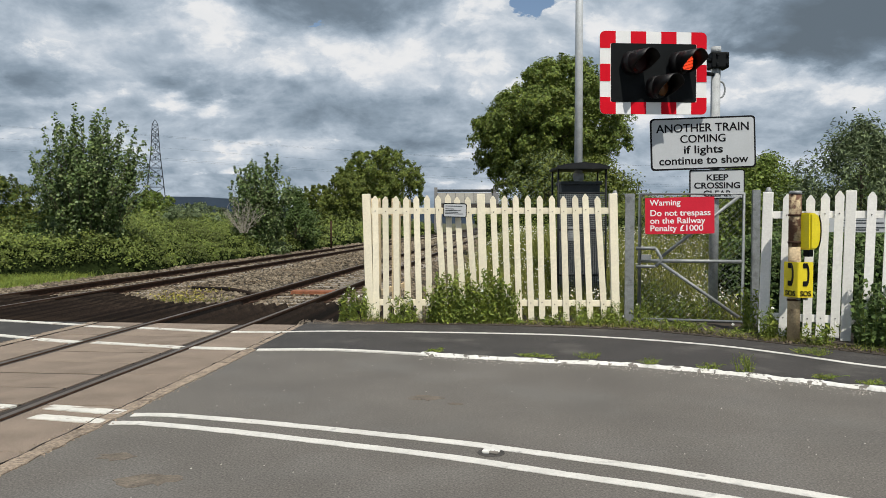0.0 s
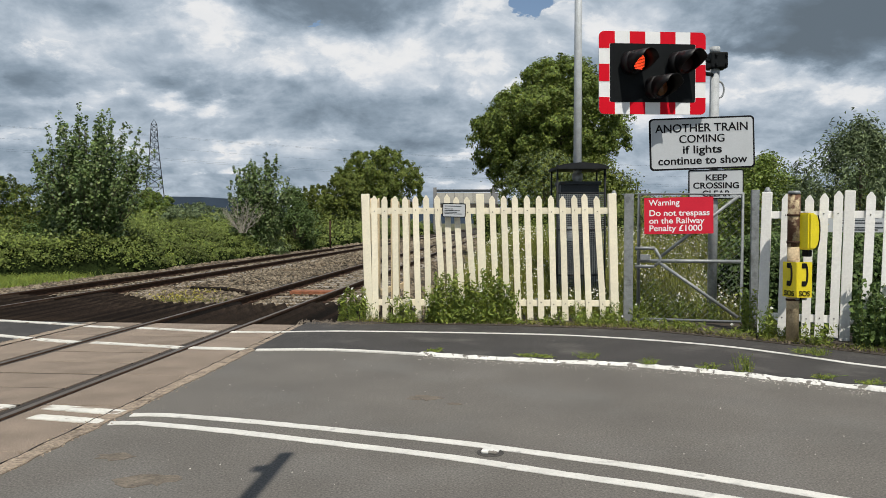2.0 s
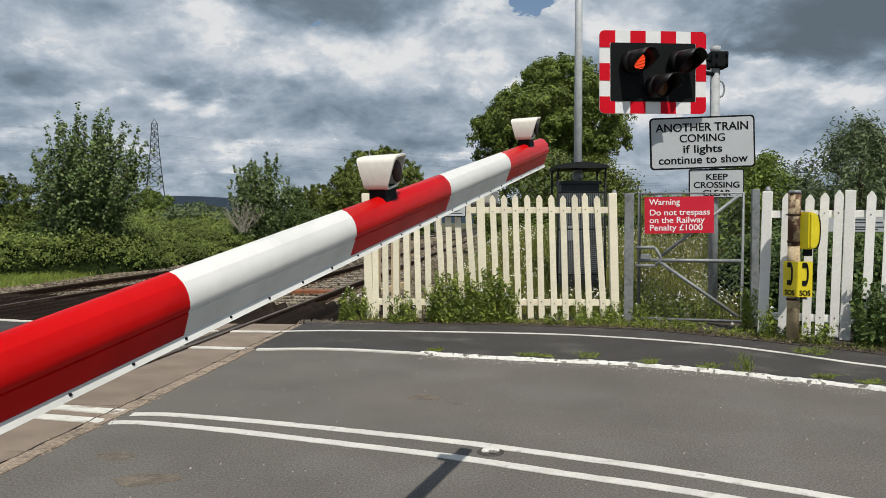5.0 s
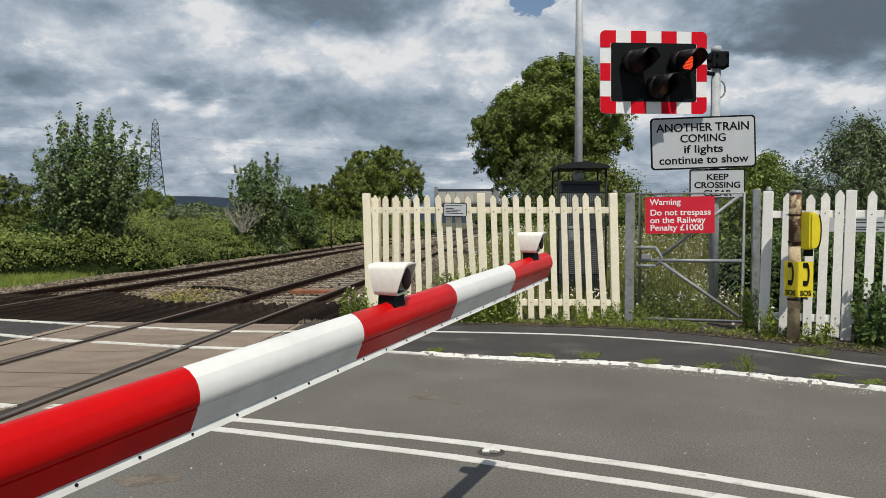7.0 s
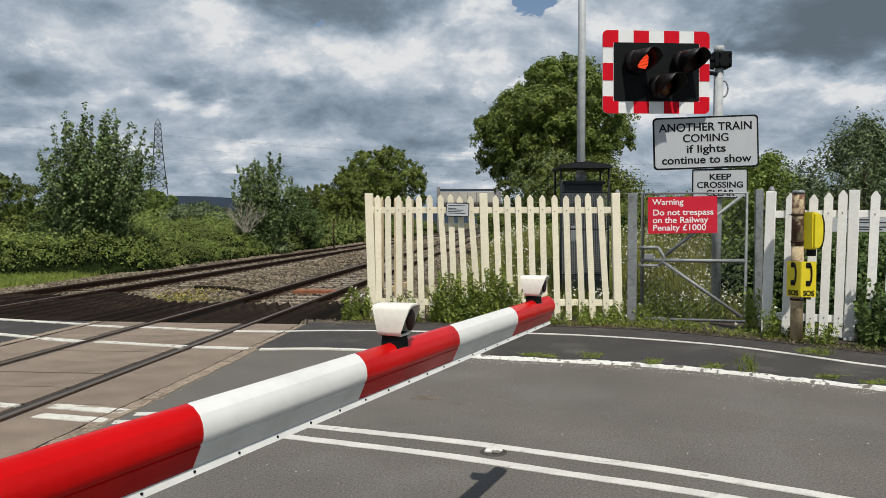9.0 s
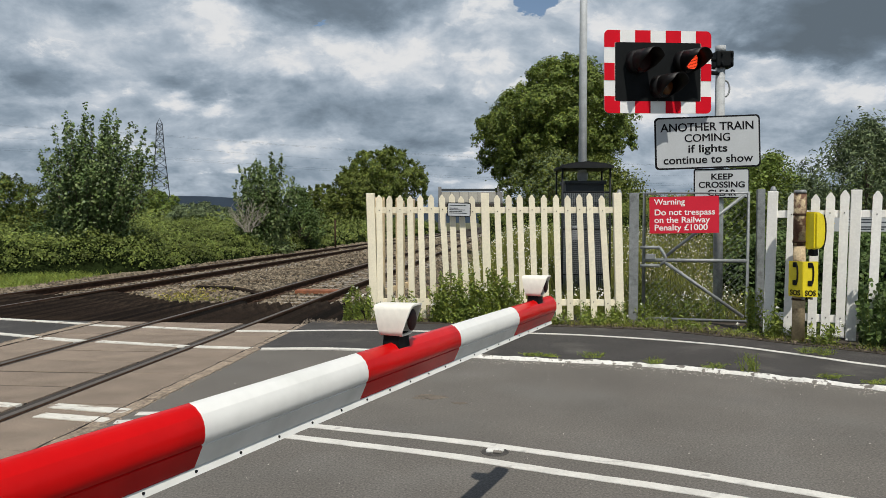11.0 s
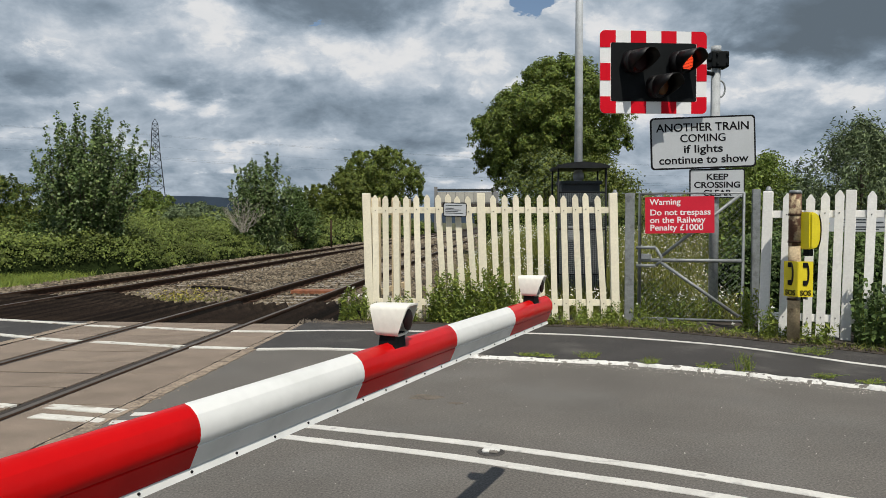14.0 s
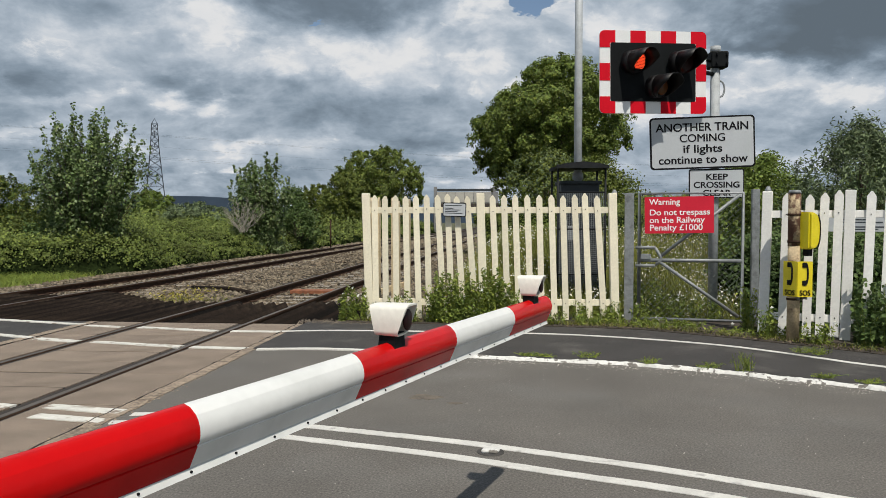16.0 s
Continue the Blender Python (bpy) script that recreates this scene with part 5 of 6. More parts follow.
def tree(name, x, y, h, width, label, leaf, n_clumps, per_clump, leaf_size, seed, trunk_r=0.12, crown_base=0.25, clump_r=0.16, upright=0.4, stretch=0.55,
         shape=0.8, z0=-0.3, skew=0.0, depth=0.8, category="tree", group="trees", top_bias=0.0):
    """Trunk, limbs that reach each leaf clump, and a crown of single leaves."""
    rng = np.random.default_rng(seed)
    e = thing(name, pose(x, y, z0), label, category, group)
    bm = B()
    hb = h * crown_base
    tube(bm, [(0, 0, 0), (0.03 * h * rng.uniform(-1, 1), 0, hb), (skew * 0.3, 0, h * 0.62), (skew * 0.6, 0, h * 0.9)], trunk_r, trunk_r * 0.25, 8)
    cs, rs = [], []
    for i in range(n_clumps):
        t = rng.uniform(0, 1) ** (0.9 - top_bias)
        z = hb * 0.75 + (h - hb * 0.75) * t
        prof = math.sin(math.pi * min(1, max(0.0, (0.12 + 0.88 * t)) ** shape)) ** 0.65
        rad = width / 2 * prof * math.sqrt(rng.uniform(0.12, 1))
        a = rng.uniform(0, 2 * math.pi)
        c = np.array([rad * math.cos(a) + skew * t, rad * math.sin(a) * depth, z + rng.uniform(-0.03, 0.03) * h])
        cs.append(c)
        rs.append(width * clump_r * rng.uniform(0.6, 1.25))
    for c, r in list(zip(cs, rs))[::max(1, n_clumps // 40)]:
        s = max(hb * 0.6, c[2] - h * 0.28 - 0.4 * math.hypot(c[0], c[1]))
        st = (skew * 0.5 * s / h, 0, s)
        mid = (c[0] * 0.5 + st[0] * 0.5, c[1] * 0.5, (c[2] + s) / 2 - 0.05 * h * 0.3)
        tube(bm, [st, mid, tuple(c)], trunk_r * 0.34, trunk_r * 0.06, 5, cap=False)
    part("trunk", bm, BARK, e)
    P, Nn = [], []
    for c, r in zip(cs, rs):
        k = max(6, int(per_clump * rng.uniform(0.6, 1.4) * min(1.0, r / (width * clump_r * 0.6))))
        d = rng.normal(size=(k, 3))
        d /= np.linalg.norm(d, axis=1)[:, None]
        q = d * (rng.uniform(0.25, 1, k) ** 0.6)[:, None] * r * np.array([1, 1, 0.75 + upright])
        P.append(c + q)
        Nn.append(d + np.array([0, 0, 0.5]))
    P, Nn = np.concatenate(P), np.concatenate(Nn)
    v, f = leaf_arrays(rng, P, leaf_size, stretch, normals=Nn)
    add_mesh("crown", v, f, leaf, e)
    return e


def lobed_tree(name, x, y, zc, rx, rz, label, leaf, lobes, subs, per_sub, leaf_size, seed, z0=-0.3, trunk_r=0.15, lobe_r=0.3, stretch=0.6, ry=None, category="tree", group="trees", sprigs=12, second=None, mix=0.3, cut=-0.75, taper=0.0, skew=0.0):
    """Trunk and limbs under a crown of rounded lobes with dark hollows between them."""
    rng = np.random.default_rng(seed)
    e = thing(name, pose(x, y, z0), label, category, group)
    R, C = np.array([rx, ry or rx, rz]), np.array([0, 0, zc - z0])
    bm = B()
    tube(bm, [(0, 0, 0), (0.04 * rx, 0, zc * 0.4), (0, 0, zc + rz * 0.4)], trunk_r, trunk_r * 0.3, 8)
    # lobes spread evenly over the crown by a golden spiral, then shaken
    P, Nn = [], []
    for i in range(lobes):
        z = 1 - (1 - cut) * (i + 0.5) / lobes
        a = 2.39996 * i + rng.uniform(-0.35, 0.35)
        w = math.sqrt(max(0.0, 1 - z * z))
        d = np.array([w * math.cos(a) * (1 - taper * max(0.0, z)) + skew * z, w * math.sin(a), z])
        lr = lobe_r * rng.uniform(0.6, 1.25)
        c = C + d * R * (1 - lr * 0.75) * rng.uniform(0.86, 1.05)
        size = lr * (rx + rz) / 2
        mid = C * 0.75 + (c - C) * 0.35
        tube(bm, [(0, 0, max(0.3, mid[2] * 0.55)), tuple(mid), tuple(c)], trunk_r * 0.2, trunk_r * 0.06, 5, cap=False)
        for k in range(subs):
            u = rng.normal(size=3) + d * 0.9 + np.array([0, -0.2, 0.35])
            u /= np.linalg.norm(u)
            sc = c + u * size * rng.uniform(0.76, 1.06)
            n = int(per_sub * rng.uniform(0.6, 1.4))
            q = rng.normal(size=(n, 3))
            q /= np.linalg.norm(q, axis=1)[:, None]
            P.append(sc + q * (rng.uniform(0.1, 1, n) ** 0.6)[:, None] * size * 0.3)
            Nn.append(q * 0.5 + u + np.array([0, 0, 0.3]))
    # leaves deeper in the crown
    for k in range(lobes * subs // 2):
        u = rng.normal(size=3)
        u *= rng.uniform(0.25, 0.85) / np.linalg.norm(u)
        if u[2] < cut * 0.9:
            continue
        n = int(per_sub * 0.9)
        u[0] = u[0] * (1 - taper * max(0.0, u[2])) + skew * u[2]
        P.append(C + u * R + rng.normal(size=(n, 3)) * 0.075 * (rx + rz) / 2)
        Nn.append(rng.normal(size=(n, 3)) * 0.6 + np.array([0, -0.3, 0.7]))
    for k in range(sprigs):
        u = rng.normal(size=3) + np.array([0, 0, 0.5])
        u /= np.linalg.norm(u)
        if u[2] < cut:
            continue
        u[0] = u[0] * (1 - taper * max(0.0, u[2])) + skew * u[2]
        for j in range(4):
            q = rng.normal(size=(14, 3)) * 0.035 * (rx + rz) / 2 * (1 - 0.15 * j)
            P.append(C + u * R * (0.98 + 0.035 * j) + q)
            Nn.append(np.tile(u + np.array([0, 0, 0.4]), (14, 1)))
    part("trunk", bm, BARK, e)
    v, f = leaf_arrays(rng, np.concatenate(P), leaf_size, stretch, normals=np.concatenate(Nn))
    add_mesh("crown", v, f, leaf, e, second, mix)
    return e


def bank(name, label, heights, x0, x1, y0, y1, res, n_leaf, leaf_size, leaf, seed, m=None, category="bramble", tuft=0.3):
    """A mound of single leaves over an uneven body, painted dark as their shade."""
    rng = np.random.default_rng(seed)
    nx, ny = int((x1 - x0) / res) + 1, int((y1 - y0) / res) + 1
    gx, gy = np.linspace(x0, x1, nx), np.linspace(y0, y1, ny)
    v = [(x, y, heights(x, y)) for y in gy for x in gx]
    f = [(j * nx + i, j * nx + i + 1, (j + 1) * nx + i + 1, (j + 1) * nx + i) for j in range(ny - 1) for i in range(nx - 1)]
    e = thing(name, m or Matrix.Identity(4), label, category, "", "stuff")
    # the body carries the shade between leaves in its dark colour
    body = mesh_from("undergrowth", [(a, b, c - 0.1) for a, b, c in v], f, LEAFSHADE, e)
    # leaves sit on rounded tufts of many sizes
    m_tuft = n_leaf // 26
    cx, cy = rng.uniform(x0, x1, m_tuft), y0 + (y1 - y0) * rng.uniform(0, 1, m_tuft) ** 1.5
    cz = np.array([heights(a, b) for a, b in zip(cx, cy)])
    tr = tuft * rng.uniform(0.45, 1.4, m_tuft) ** 1.5
    ok = cz > -0.1
    c, tr = np.column_stack((cx, cy, cz + tr * rng.uniform(-0.5, 0.5, m_tuft)))[ok], tr[ok]
    c, tr = np.repeat(c, 26, 0), np.repeat(tr, 26)
    d = rng.normal(size=(len(c), 3)) + np.array([0.0, -0.5, 0.6])
    d /= np.linalg.norm(d, axis=1)[:, None]
    P = c + d * (tr * rng.uniform(0.6, 1.1, len(c)))[:, None]
    nn = d + np.array([0.1, -0.2, 0.4])
    vv, ff = leaf_arrays(rng, P, leaf_size, 0.75, normals=nn)
    vv = np.asarray(vv)
    tagged(add_mesh("foliage", vv, ff, leaf, e), kind="stuff")
    return e


def nz(x, y, s, o=0.0):
    return noise.noise((x * s + o, y * s - o, o))


def build_left_bank():
    # track space: x is across; the far rail is at about -10.2
    def hgt(x, y):
        d = -12.2 - 4.5 * min(1.0, max(0.0, (24.3 - y) / 3)) - x + 0.5 * nz(x, y, 0.35, 2)
        if d < 0:
            return -0.32 + 0.1 * d
        rise = min(1.0, d / 1.6)
        h = 1.02 * rise ** 0.6 + 0.42 * nz(x, y, 0.55, 5) * rise + 0.3 * nz(x, y, 1.7, 9) * rise
        h += 0.06 * max(0, d - 3.0) + 0.22 * max(0.0, nz(x, y, 0.16, 7)) * min(d, 9)
        return min(h, 1.55 + 0.35 * nz(x, y, 0.3, 12)) - 0.25

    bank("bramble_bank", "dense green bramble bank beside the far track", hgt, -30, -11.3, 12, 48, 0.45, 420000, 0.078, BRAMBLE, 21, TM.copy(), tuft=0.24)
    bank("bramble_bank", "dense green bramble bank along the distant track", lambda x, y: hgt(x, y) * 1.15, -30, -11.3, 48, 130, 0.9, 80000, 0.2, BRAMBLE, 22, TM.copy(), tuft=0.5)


build_left_bank()


def build_right_bank():
    def hgt(x, y):
        # hedge behind the daisies, right of the railway
        d = (x - 2.6) * 0.55 + (y - 19.5) * 0.35
        d += 0.7 * nz(x, y, 0.4, 4)
        if d < 0:
            return -0.4
        rise = min(1.0, d / 1.2)
        return (1.75 * rise ** 0.6 + 0.5 * nz(x, y, 0.5, 3) * rise + 0.2 * nz(x, y, 1.7, 1)) + 0.05 * d - 0.3

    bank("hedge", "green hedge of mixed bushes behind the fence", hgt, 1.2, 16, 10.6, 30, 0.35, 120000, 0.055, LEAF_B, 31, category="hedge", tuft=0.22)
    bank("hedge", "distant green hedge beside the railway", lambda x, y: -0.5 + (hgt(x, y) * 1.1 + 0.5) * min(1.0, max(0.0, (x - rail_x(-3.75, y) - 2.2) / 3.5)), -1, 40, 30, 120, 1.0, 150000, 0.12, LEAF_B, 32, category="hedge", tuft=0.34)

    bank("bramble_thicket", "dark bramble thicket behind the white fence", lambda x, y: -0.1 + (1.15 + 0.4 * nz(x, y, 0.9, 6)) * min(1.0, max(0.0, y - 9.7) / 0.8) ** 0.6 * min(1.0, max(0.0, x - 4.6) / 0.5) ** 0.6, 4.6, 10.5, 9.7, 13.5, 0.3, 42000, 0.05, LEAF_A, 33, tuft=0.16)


build_right_bank()


def build_trees():
    BU = dict(category="bush", group="bushes")
    swaying = fan_tree("maple_tree", -12.3, 26.5, 5.45, 2.2, "leafy young maple tree above the brambles", 92, 74, 0.1, 41, lean=0.25, shoulder=0.34, low=0.22, clump=0.28, trunk_r=0.03, bow=1.12)
    fan_tree("maple_tree", -9.05, 38, 4.95, 1.65, "small upright maple tree beside the railway", 46, 62, 0.12, 42, lean=0.05, shoulder=0.3, clump=0.4, trunk_r=0.025)
    lobed_tree("hawthorn_bush", -9.7, 76, 3.4, 2.3, 3.2, "yellow-green bush far along the railway", LEAF_B, 26, 12, 34, 0.2, 63, trunk_r=0.1, **BU)
    tree("round_bush", -9.3, 38.5, 2.7, 3.0, "pale low bush at the foot of a maple", LEAF_D, 90, 80, 0.11, 59, 0.05, 0.05, 0.1, 0.4, 0.8, 0.6, **BU)
    tree("hawthorn_bush", -8.5, 44, 3.6, 3.0, "dark rounded bush behind the brambles", LEAF_A, 90, 100, 0.12, 43, 0.08, 0.1, 0.13, 0.4, 0.7, **BU)
    lobed_tree("hawthorn_bush", -8.3, 100, 6.2, 5.7, 4.9, "broad yellow-green hawthorn bush beside the railway", LEAF_B, 44, 16, 44, 0.27, 44, trunk_r=0.25, lobe_r=0.25, sprigs=26, second=LEAF_C, mix=0.35, **BU)
    lobed_tree("hawthorn_bush", -10.1, 61, 2.2, 2.0, 2.1, "yellow-green hawthorn bush beside the railway", LEAF_B, 26, 12, 34, 0.17, 45, trunk_r=0.1, sprigs=20, **BU)
    lobed_tree("round_bush", -22.3, 58, 2.0, 2.05, 1.95, "dark rounded bush in front of the pylon", LEAF_C, 40, 12, 36, 0.13, 46, trunk_r=0.1, lobe_r=0.22, sprigs=6, **BU)
    lobed_tree("round_bush", -16.9, 52, 1.2, 2.9, 1.4, "low grey-green sallow bush", LEAF_W, 44, 12, 36, 0.13, 47, trunk_r=0.08, lobe_r=0.22, sprigs=14, **BU)
    tree("round_bush", -13.9, 27.6, 1.75, 3.8, "leafy low bush at the foot of the maple", LEAF_A, 150, 90, 0.085, 48, 0.06, 0.05, 0.1, 0.2, 0.8, 0.55, **BU)
    lobed_tree("round_bush", -17.0, 29.5, 1.5, 1.8, 1.65, "tall bush beside the maple tree", LEAF_B, 30, 12, 40, 0.1, 49, trunk_r=0.08, sprigs=30, second=LEAF_A, **BU)
    lobed_tree("ash_tree", 5.1, 36, 5.8, 3.65, 3.2, "tall spreading ash tree behind the signal", LEAF_C, 84, 20, 50, 0.125, 50, trunk_r=0.22, lobe_r=0.2, sprigs=90, second=LEAF_B, mix=0.3, cut=-0.85, taper=0.42, skew=0.15)
    tree("round_bush", 6.0, 30, 4.0, 5.6, "broad green bush below the ash tree", LEAF_B, 190, 110, 0.1, 51, 0.1, 0.05, 0.1, 0.3, 0.65, 0.6, **BU)
    lobed_tree("round_bush", 3.6, 26, 2.1, 1.75, 1.75, "pale green bush below the ash tree", LEAF_B, 34, 12, 40, 0.085, 58, trunk_r=0.06, sprigs=30, second=LEAF_W, **BU)
    tree("round_bush", 10.2, 26, 3.6, 4.6, "dark green bush behind the signs", LEAF_C, 170, 110, 0.095, 52, 0.1, 0.05, 0.1, 0.3, 0.65, 0.6, **BU)
    tree("round_bush", 8.9, 21, 3.45, 3.4, "dark green bush behind the gate", LEAF_C, 170, 110, 0.08, 56, 0.08, 0.05, 0.09, 0.4, 0.6, 0.6, **BU)
    tree("round_bush", 12.6, 22, 3.6, 4.0, "dark green bush behind the white fence", LEAF_C, 170, 110, 0.085, 57, 0.08, 0.05, 0.09, 0.4, 0.6, 0.6, **BU)
    tree("willow_shrub", 8.0, 14.6, 3.45, 3.8, "grey-green willow shrub rising behind the white fence", LEAF_W, 240, 85, 0.1, 53, 0.04, 0.06, 0.06, 1.4, 0.28, 0.66, category="shrub", group="shrubs", top_bias=0.15)
    tree("willow_shrub", 10.6, 15.5, 3.2, 3.4, "grey-green willow shrub behind the white fence", LEAF_W, 140, 85, 0.1, 54, 0.04, 0.06, 0.07, 1.4, 0.28, 0.66, category="shrub", group="shrubs", top_bias=0.15)
    tree("willow_shrub", 6.3, 15.5, 2.3, 2.2, "small dark shrub behind the gate", LEAF_C, 80, 80, 0.09, 55, 0.03, 0.06, 0.1, 0.6, 0.5, 0.6, category="shrub", group="shrubs")
    # bare grey twigs of a dead bush
    rng = np.random.default_rng(61)
    e = thing("dead_bush", pose(-9.5, 36.2, 0.95), "bare grey dead bush among the green", "bush")
    bm = B()
    for i in range(22):
        a, b = rng.uniform(-1.15, 1.15), rng.uniform(-0.6, 0.6)
        L = rng.uniform(1.0, 1.75) * (1 - 0.2 * abs(a))
        pts = [Vector((0.12 * rng.normal(), 0, 0))]
        for k in range(1, 5):
            t = k / 4
            pts.append(Vector((math.sin(a) * L * (t ** 0.75) * 0.85 + 0.05 * rng.normal(), b * t, L * t * (0.55 + 0.45 * math.cos(a)) + 0.04 * rng.normal())))
        tube(bm, pts, 0.016, 0.006, 4, cap=False)
        for k in range(7):
            o = pts[1 + k % 3].lerp(pts[2 + k % 3], rng.uniform(0, 1))
            tip = o + Vector((rng.uniform(-0.3, 0.3) + 0.12 * math.sin(a), rng.uniform(-0.15, 0.15), rng.uniform(0.12, 0.42)))
            tube(bm, [o, o.lerp(tip, 0.5) + Vector((0.05 * rng.normal(), 0, 0)), tip], 0.009, 0.004, 3, cap=False)
    tagged(part("twig_mass", bm, DEADWOOD, e), kind="stuff")
    return swaying


MAPLE = build_trees()


def blades(rng, pts, h, w, lean=0.35):
    """Grass blades: a thin bent strip each."""
    n = len(pts)
    a = rng.uniform(0, 6.283, n)
    side = np.column_stack((np.cos(a), np.sin(a), np.zeros(n)))
    ln = np.column_stack((rng.normal(size=n), rng.normal(size=n), np.zeros(n))) * lean
    hh = (h * rng.uniform(0.5, 1.3, n))[:, None]
    up = np.array([0, 0, 1.0])
    p = pts
    m = p + up * hh * 0.55 + ln * hh * 0.3
    t = p + up * hh + ln * hh
    v = np.stack((p - side * w, p + side * w, m + side * w * 0.7, m - side * w * 0.7, t), 1).reshape(-1, 3)
    i = (np.arange(n) * 5)[:, None]
    f = np.concatenate((i + [[0, 1, 2]], i + [[0, 2, 3]], i + [[3, 2, 4]]), 1).reshape(-1, 3)
    return v, f


def build_meadow():
    rng = np.random.default_rng(71)
    # a grassy bank that rises behind the fence
    def mz(x, y):
        s, w = np.clip((y - 11.8) / 6, 0, 1), np.clip((x - rail_x(-3.75, y) - 2.1) / 1.7, 0, 1)
        return -0.28 + 1.0 * s * s * (3 - 2 * s) * w * w * (3 - 2 * w)
    gx, gy = np.linspace(-2.5, 9, 60), np.linspace(11.4, 30, 70)
    v = [(a, b, float(mz(a, b)) - 0.012) for b in gy for a in gx]
    f = [(j * 60 + i, j * 60 + i + 1, (j + 1) * 60 + i + 1, (j + 1) * 60 + i) for j in range(69) for i in range(59)]
    tagged(mesh_from("meadow_bank", v, f, SOIL), "grassy bank rising beside the railway", "ground", kind="structure")
    # long grass with daisies behind the fence
    n = 46000
    x, y = rng.uniform(-1.2, 8.5, n), 11.2 + 16 * rng.uniform(0, 1, n) ** 1.4
    edge = x - rail_x(-3.75, y)
    ok = (edge > 2.2 + rng.uniform(0, 0.8, n)) & (x < 4.8 + (y - 11) * 0.4)
    P = np.column_stack((x, y, mz(x, y)))[ok]
    v, f = blades(rng, P, 0.52, 0.008)
    tagged(add_mesh("meadow_grass", v, f, GRASS), "long pale-green meadow grass behind the fence", "grass", kind="stuff")
    n = 13000
    x, y = rng.uniform(-0.6, 8.0, n), 11.35 + 12 * rng.uniform(0, 1, n) ** 1.2
    cl = np.array([nz(a, b, 0.7, 3) for a, b in zip(x, y)])
    ok = (x > rail_x(-3.75, y) + 2.5) & (x < 4.6 + (y - 11) * 0.35) & (cl + rng.uniform(-0.2, 0.2, n) > -0.12)
    P = np.column_stack((x, y, mz(x, y) + rng.uniform(0.15, 0.62, n)))[ok]
    k = len(P)
    # eight-sided flower discs, tipped to the light
    nn = rng.normal(size=(k, 3)) * 0.35 + np.array([0.1, -0.6, 0.8])
    nn /= np.linalg.norm(nn, axis=1)[:, None]
    a = np.cross(nn, [1.0, 0, 0])
    a /= np.linalg.norm(a, axis=1)[:, None]
    b = np.cross(nn, a)
    r = rng.uniform(0.009, 0.018, k)[:, None]
    ring = [P + (a * math.cos(t) + b * math.sin(t)) * r * (1 if j % 2 else 0.82) - nn * r * 0.2 for j, t in enumerate(np.arange(0, 6.28, 6.283 / 8))]
    v = np.stack([P] + ring, 1).reshape(-1, 3)
    i = (np.arange(k) * 9)[:, None]
    f = np.concatenate([i + [[0, 1 + j, 1 + (j + 1) % 8]] for j in range(8)], 1).reshape(-1, 3)
    tagged(add_mesh("daisies", v, f, PETAL), "white ox-eye daisies among the grass", "flowers", kind="stuff")
    ring = [P + nn * 0.004 + (a * math.cos(t) + b * math.sin(t)) * r * 0.3 for t in np.arange(0, 6.28, 6.283 / 5)]
    v = np.stack(ring, 1).reshape(-1, 3)
    i = (np.arange(k) * 5)[:, None]
    f = np.concatenate([i + [[0, j, j + 1]] for j in range(1, 4)], 1).reshape(-1, 3)
    tagged(add_mesh("daisy_hearts", v, f, DAISYEYE), "yellow hearts of the daisies", "flowers", kind="stuff")
    # grass at the far side of the railway
    n = 16000
    x, y = rng.uniform(-18, -12.6, n), rng.uniform(15, 25.5, n)
    ok = x < -0.6 * y + 0.5 * rng.normal(size=n)
    P = np.column_stack((x, y, np.full(n, -0.28)))[ok]
    v, f = blades(rng, P, 0.17, 0.009, 0.6)
    ob = tagged(add_mesh("verge_grass", v, f, WEED), "rough grass beside the far track", "grass", kind="stuff")
    ob.matrix_basis = TM.copy()


build_meadow()


def weed_clump(x, y, z, h, r, n_stem, seed, label, leaf=None, flowers=0, size=0.07, stretch=0.3):
    """Upright leafy weed stems."""
    rng = np.random.default_rng(seed)
    e = thing("weed_clump", pose(x, y, z), label, "weeds", "weeds along the fence")
    bm = B()
    P, F = [], []
    for i in range(n_stem):
        a, rr = rng.uniform(0, 6.283), r * math.sqrt(rng.uniform(0, 1))
        bx, by = rr * math.cos(a), rr * math.sin(a) * 0.45
        hh = h * rng.uniform(0.5, 1.1)
        tx, ty = bx + rng.normal() * 0.05, by + rng.normal() * 0.04
        tube(bm, [(bx, by, 0), ((bx + tx) / 2, (by + ty) / 2, hh * 0.55), (tx, ty, hh)], 0.004, 0.002, 3, cap=False)
        k = max(4, int(hh / 0.014))
        for j in range(k):
            t = (j + 0.5) / k
            q = rng.uniform(0, 6.283)
            P.append((bx + (tx - bx) * t + 0.03 * math.cos(q), by + (ty - by) * t + 0.03 * math.sin(q), hh * t))
        if rng.uniform() < flowers:
            F.append((tx, ty, hh + 0.01))
    tagged(part("stalk", bm, WEED, e), kind="stuff")
    v, f = leaf_arrays(rng, np.array(P), size, stretch, droop=-0.1)
    tagged(add_mesh("foliage", v, f, leaf or WEED, e), kind="stuff")
    if F:
        v, f = leaf_arrays(rng, np.repeat(np.array(F), 5, 0) + rng.normal(size=(len(F) * 5, 3)) * 0.008, 0.035, 0.6)
        tagged(add_mesh("blossom", v, f, PETAL, e), kind="stuff")
    return e


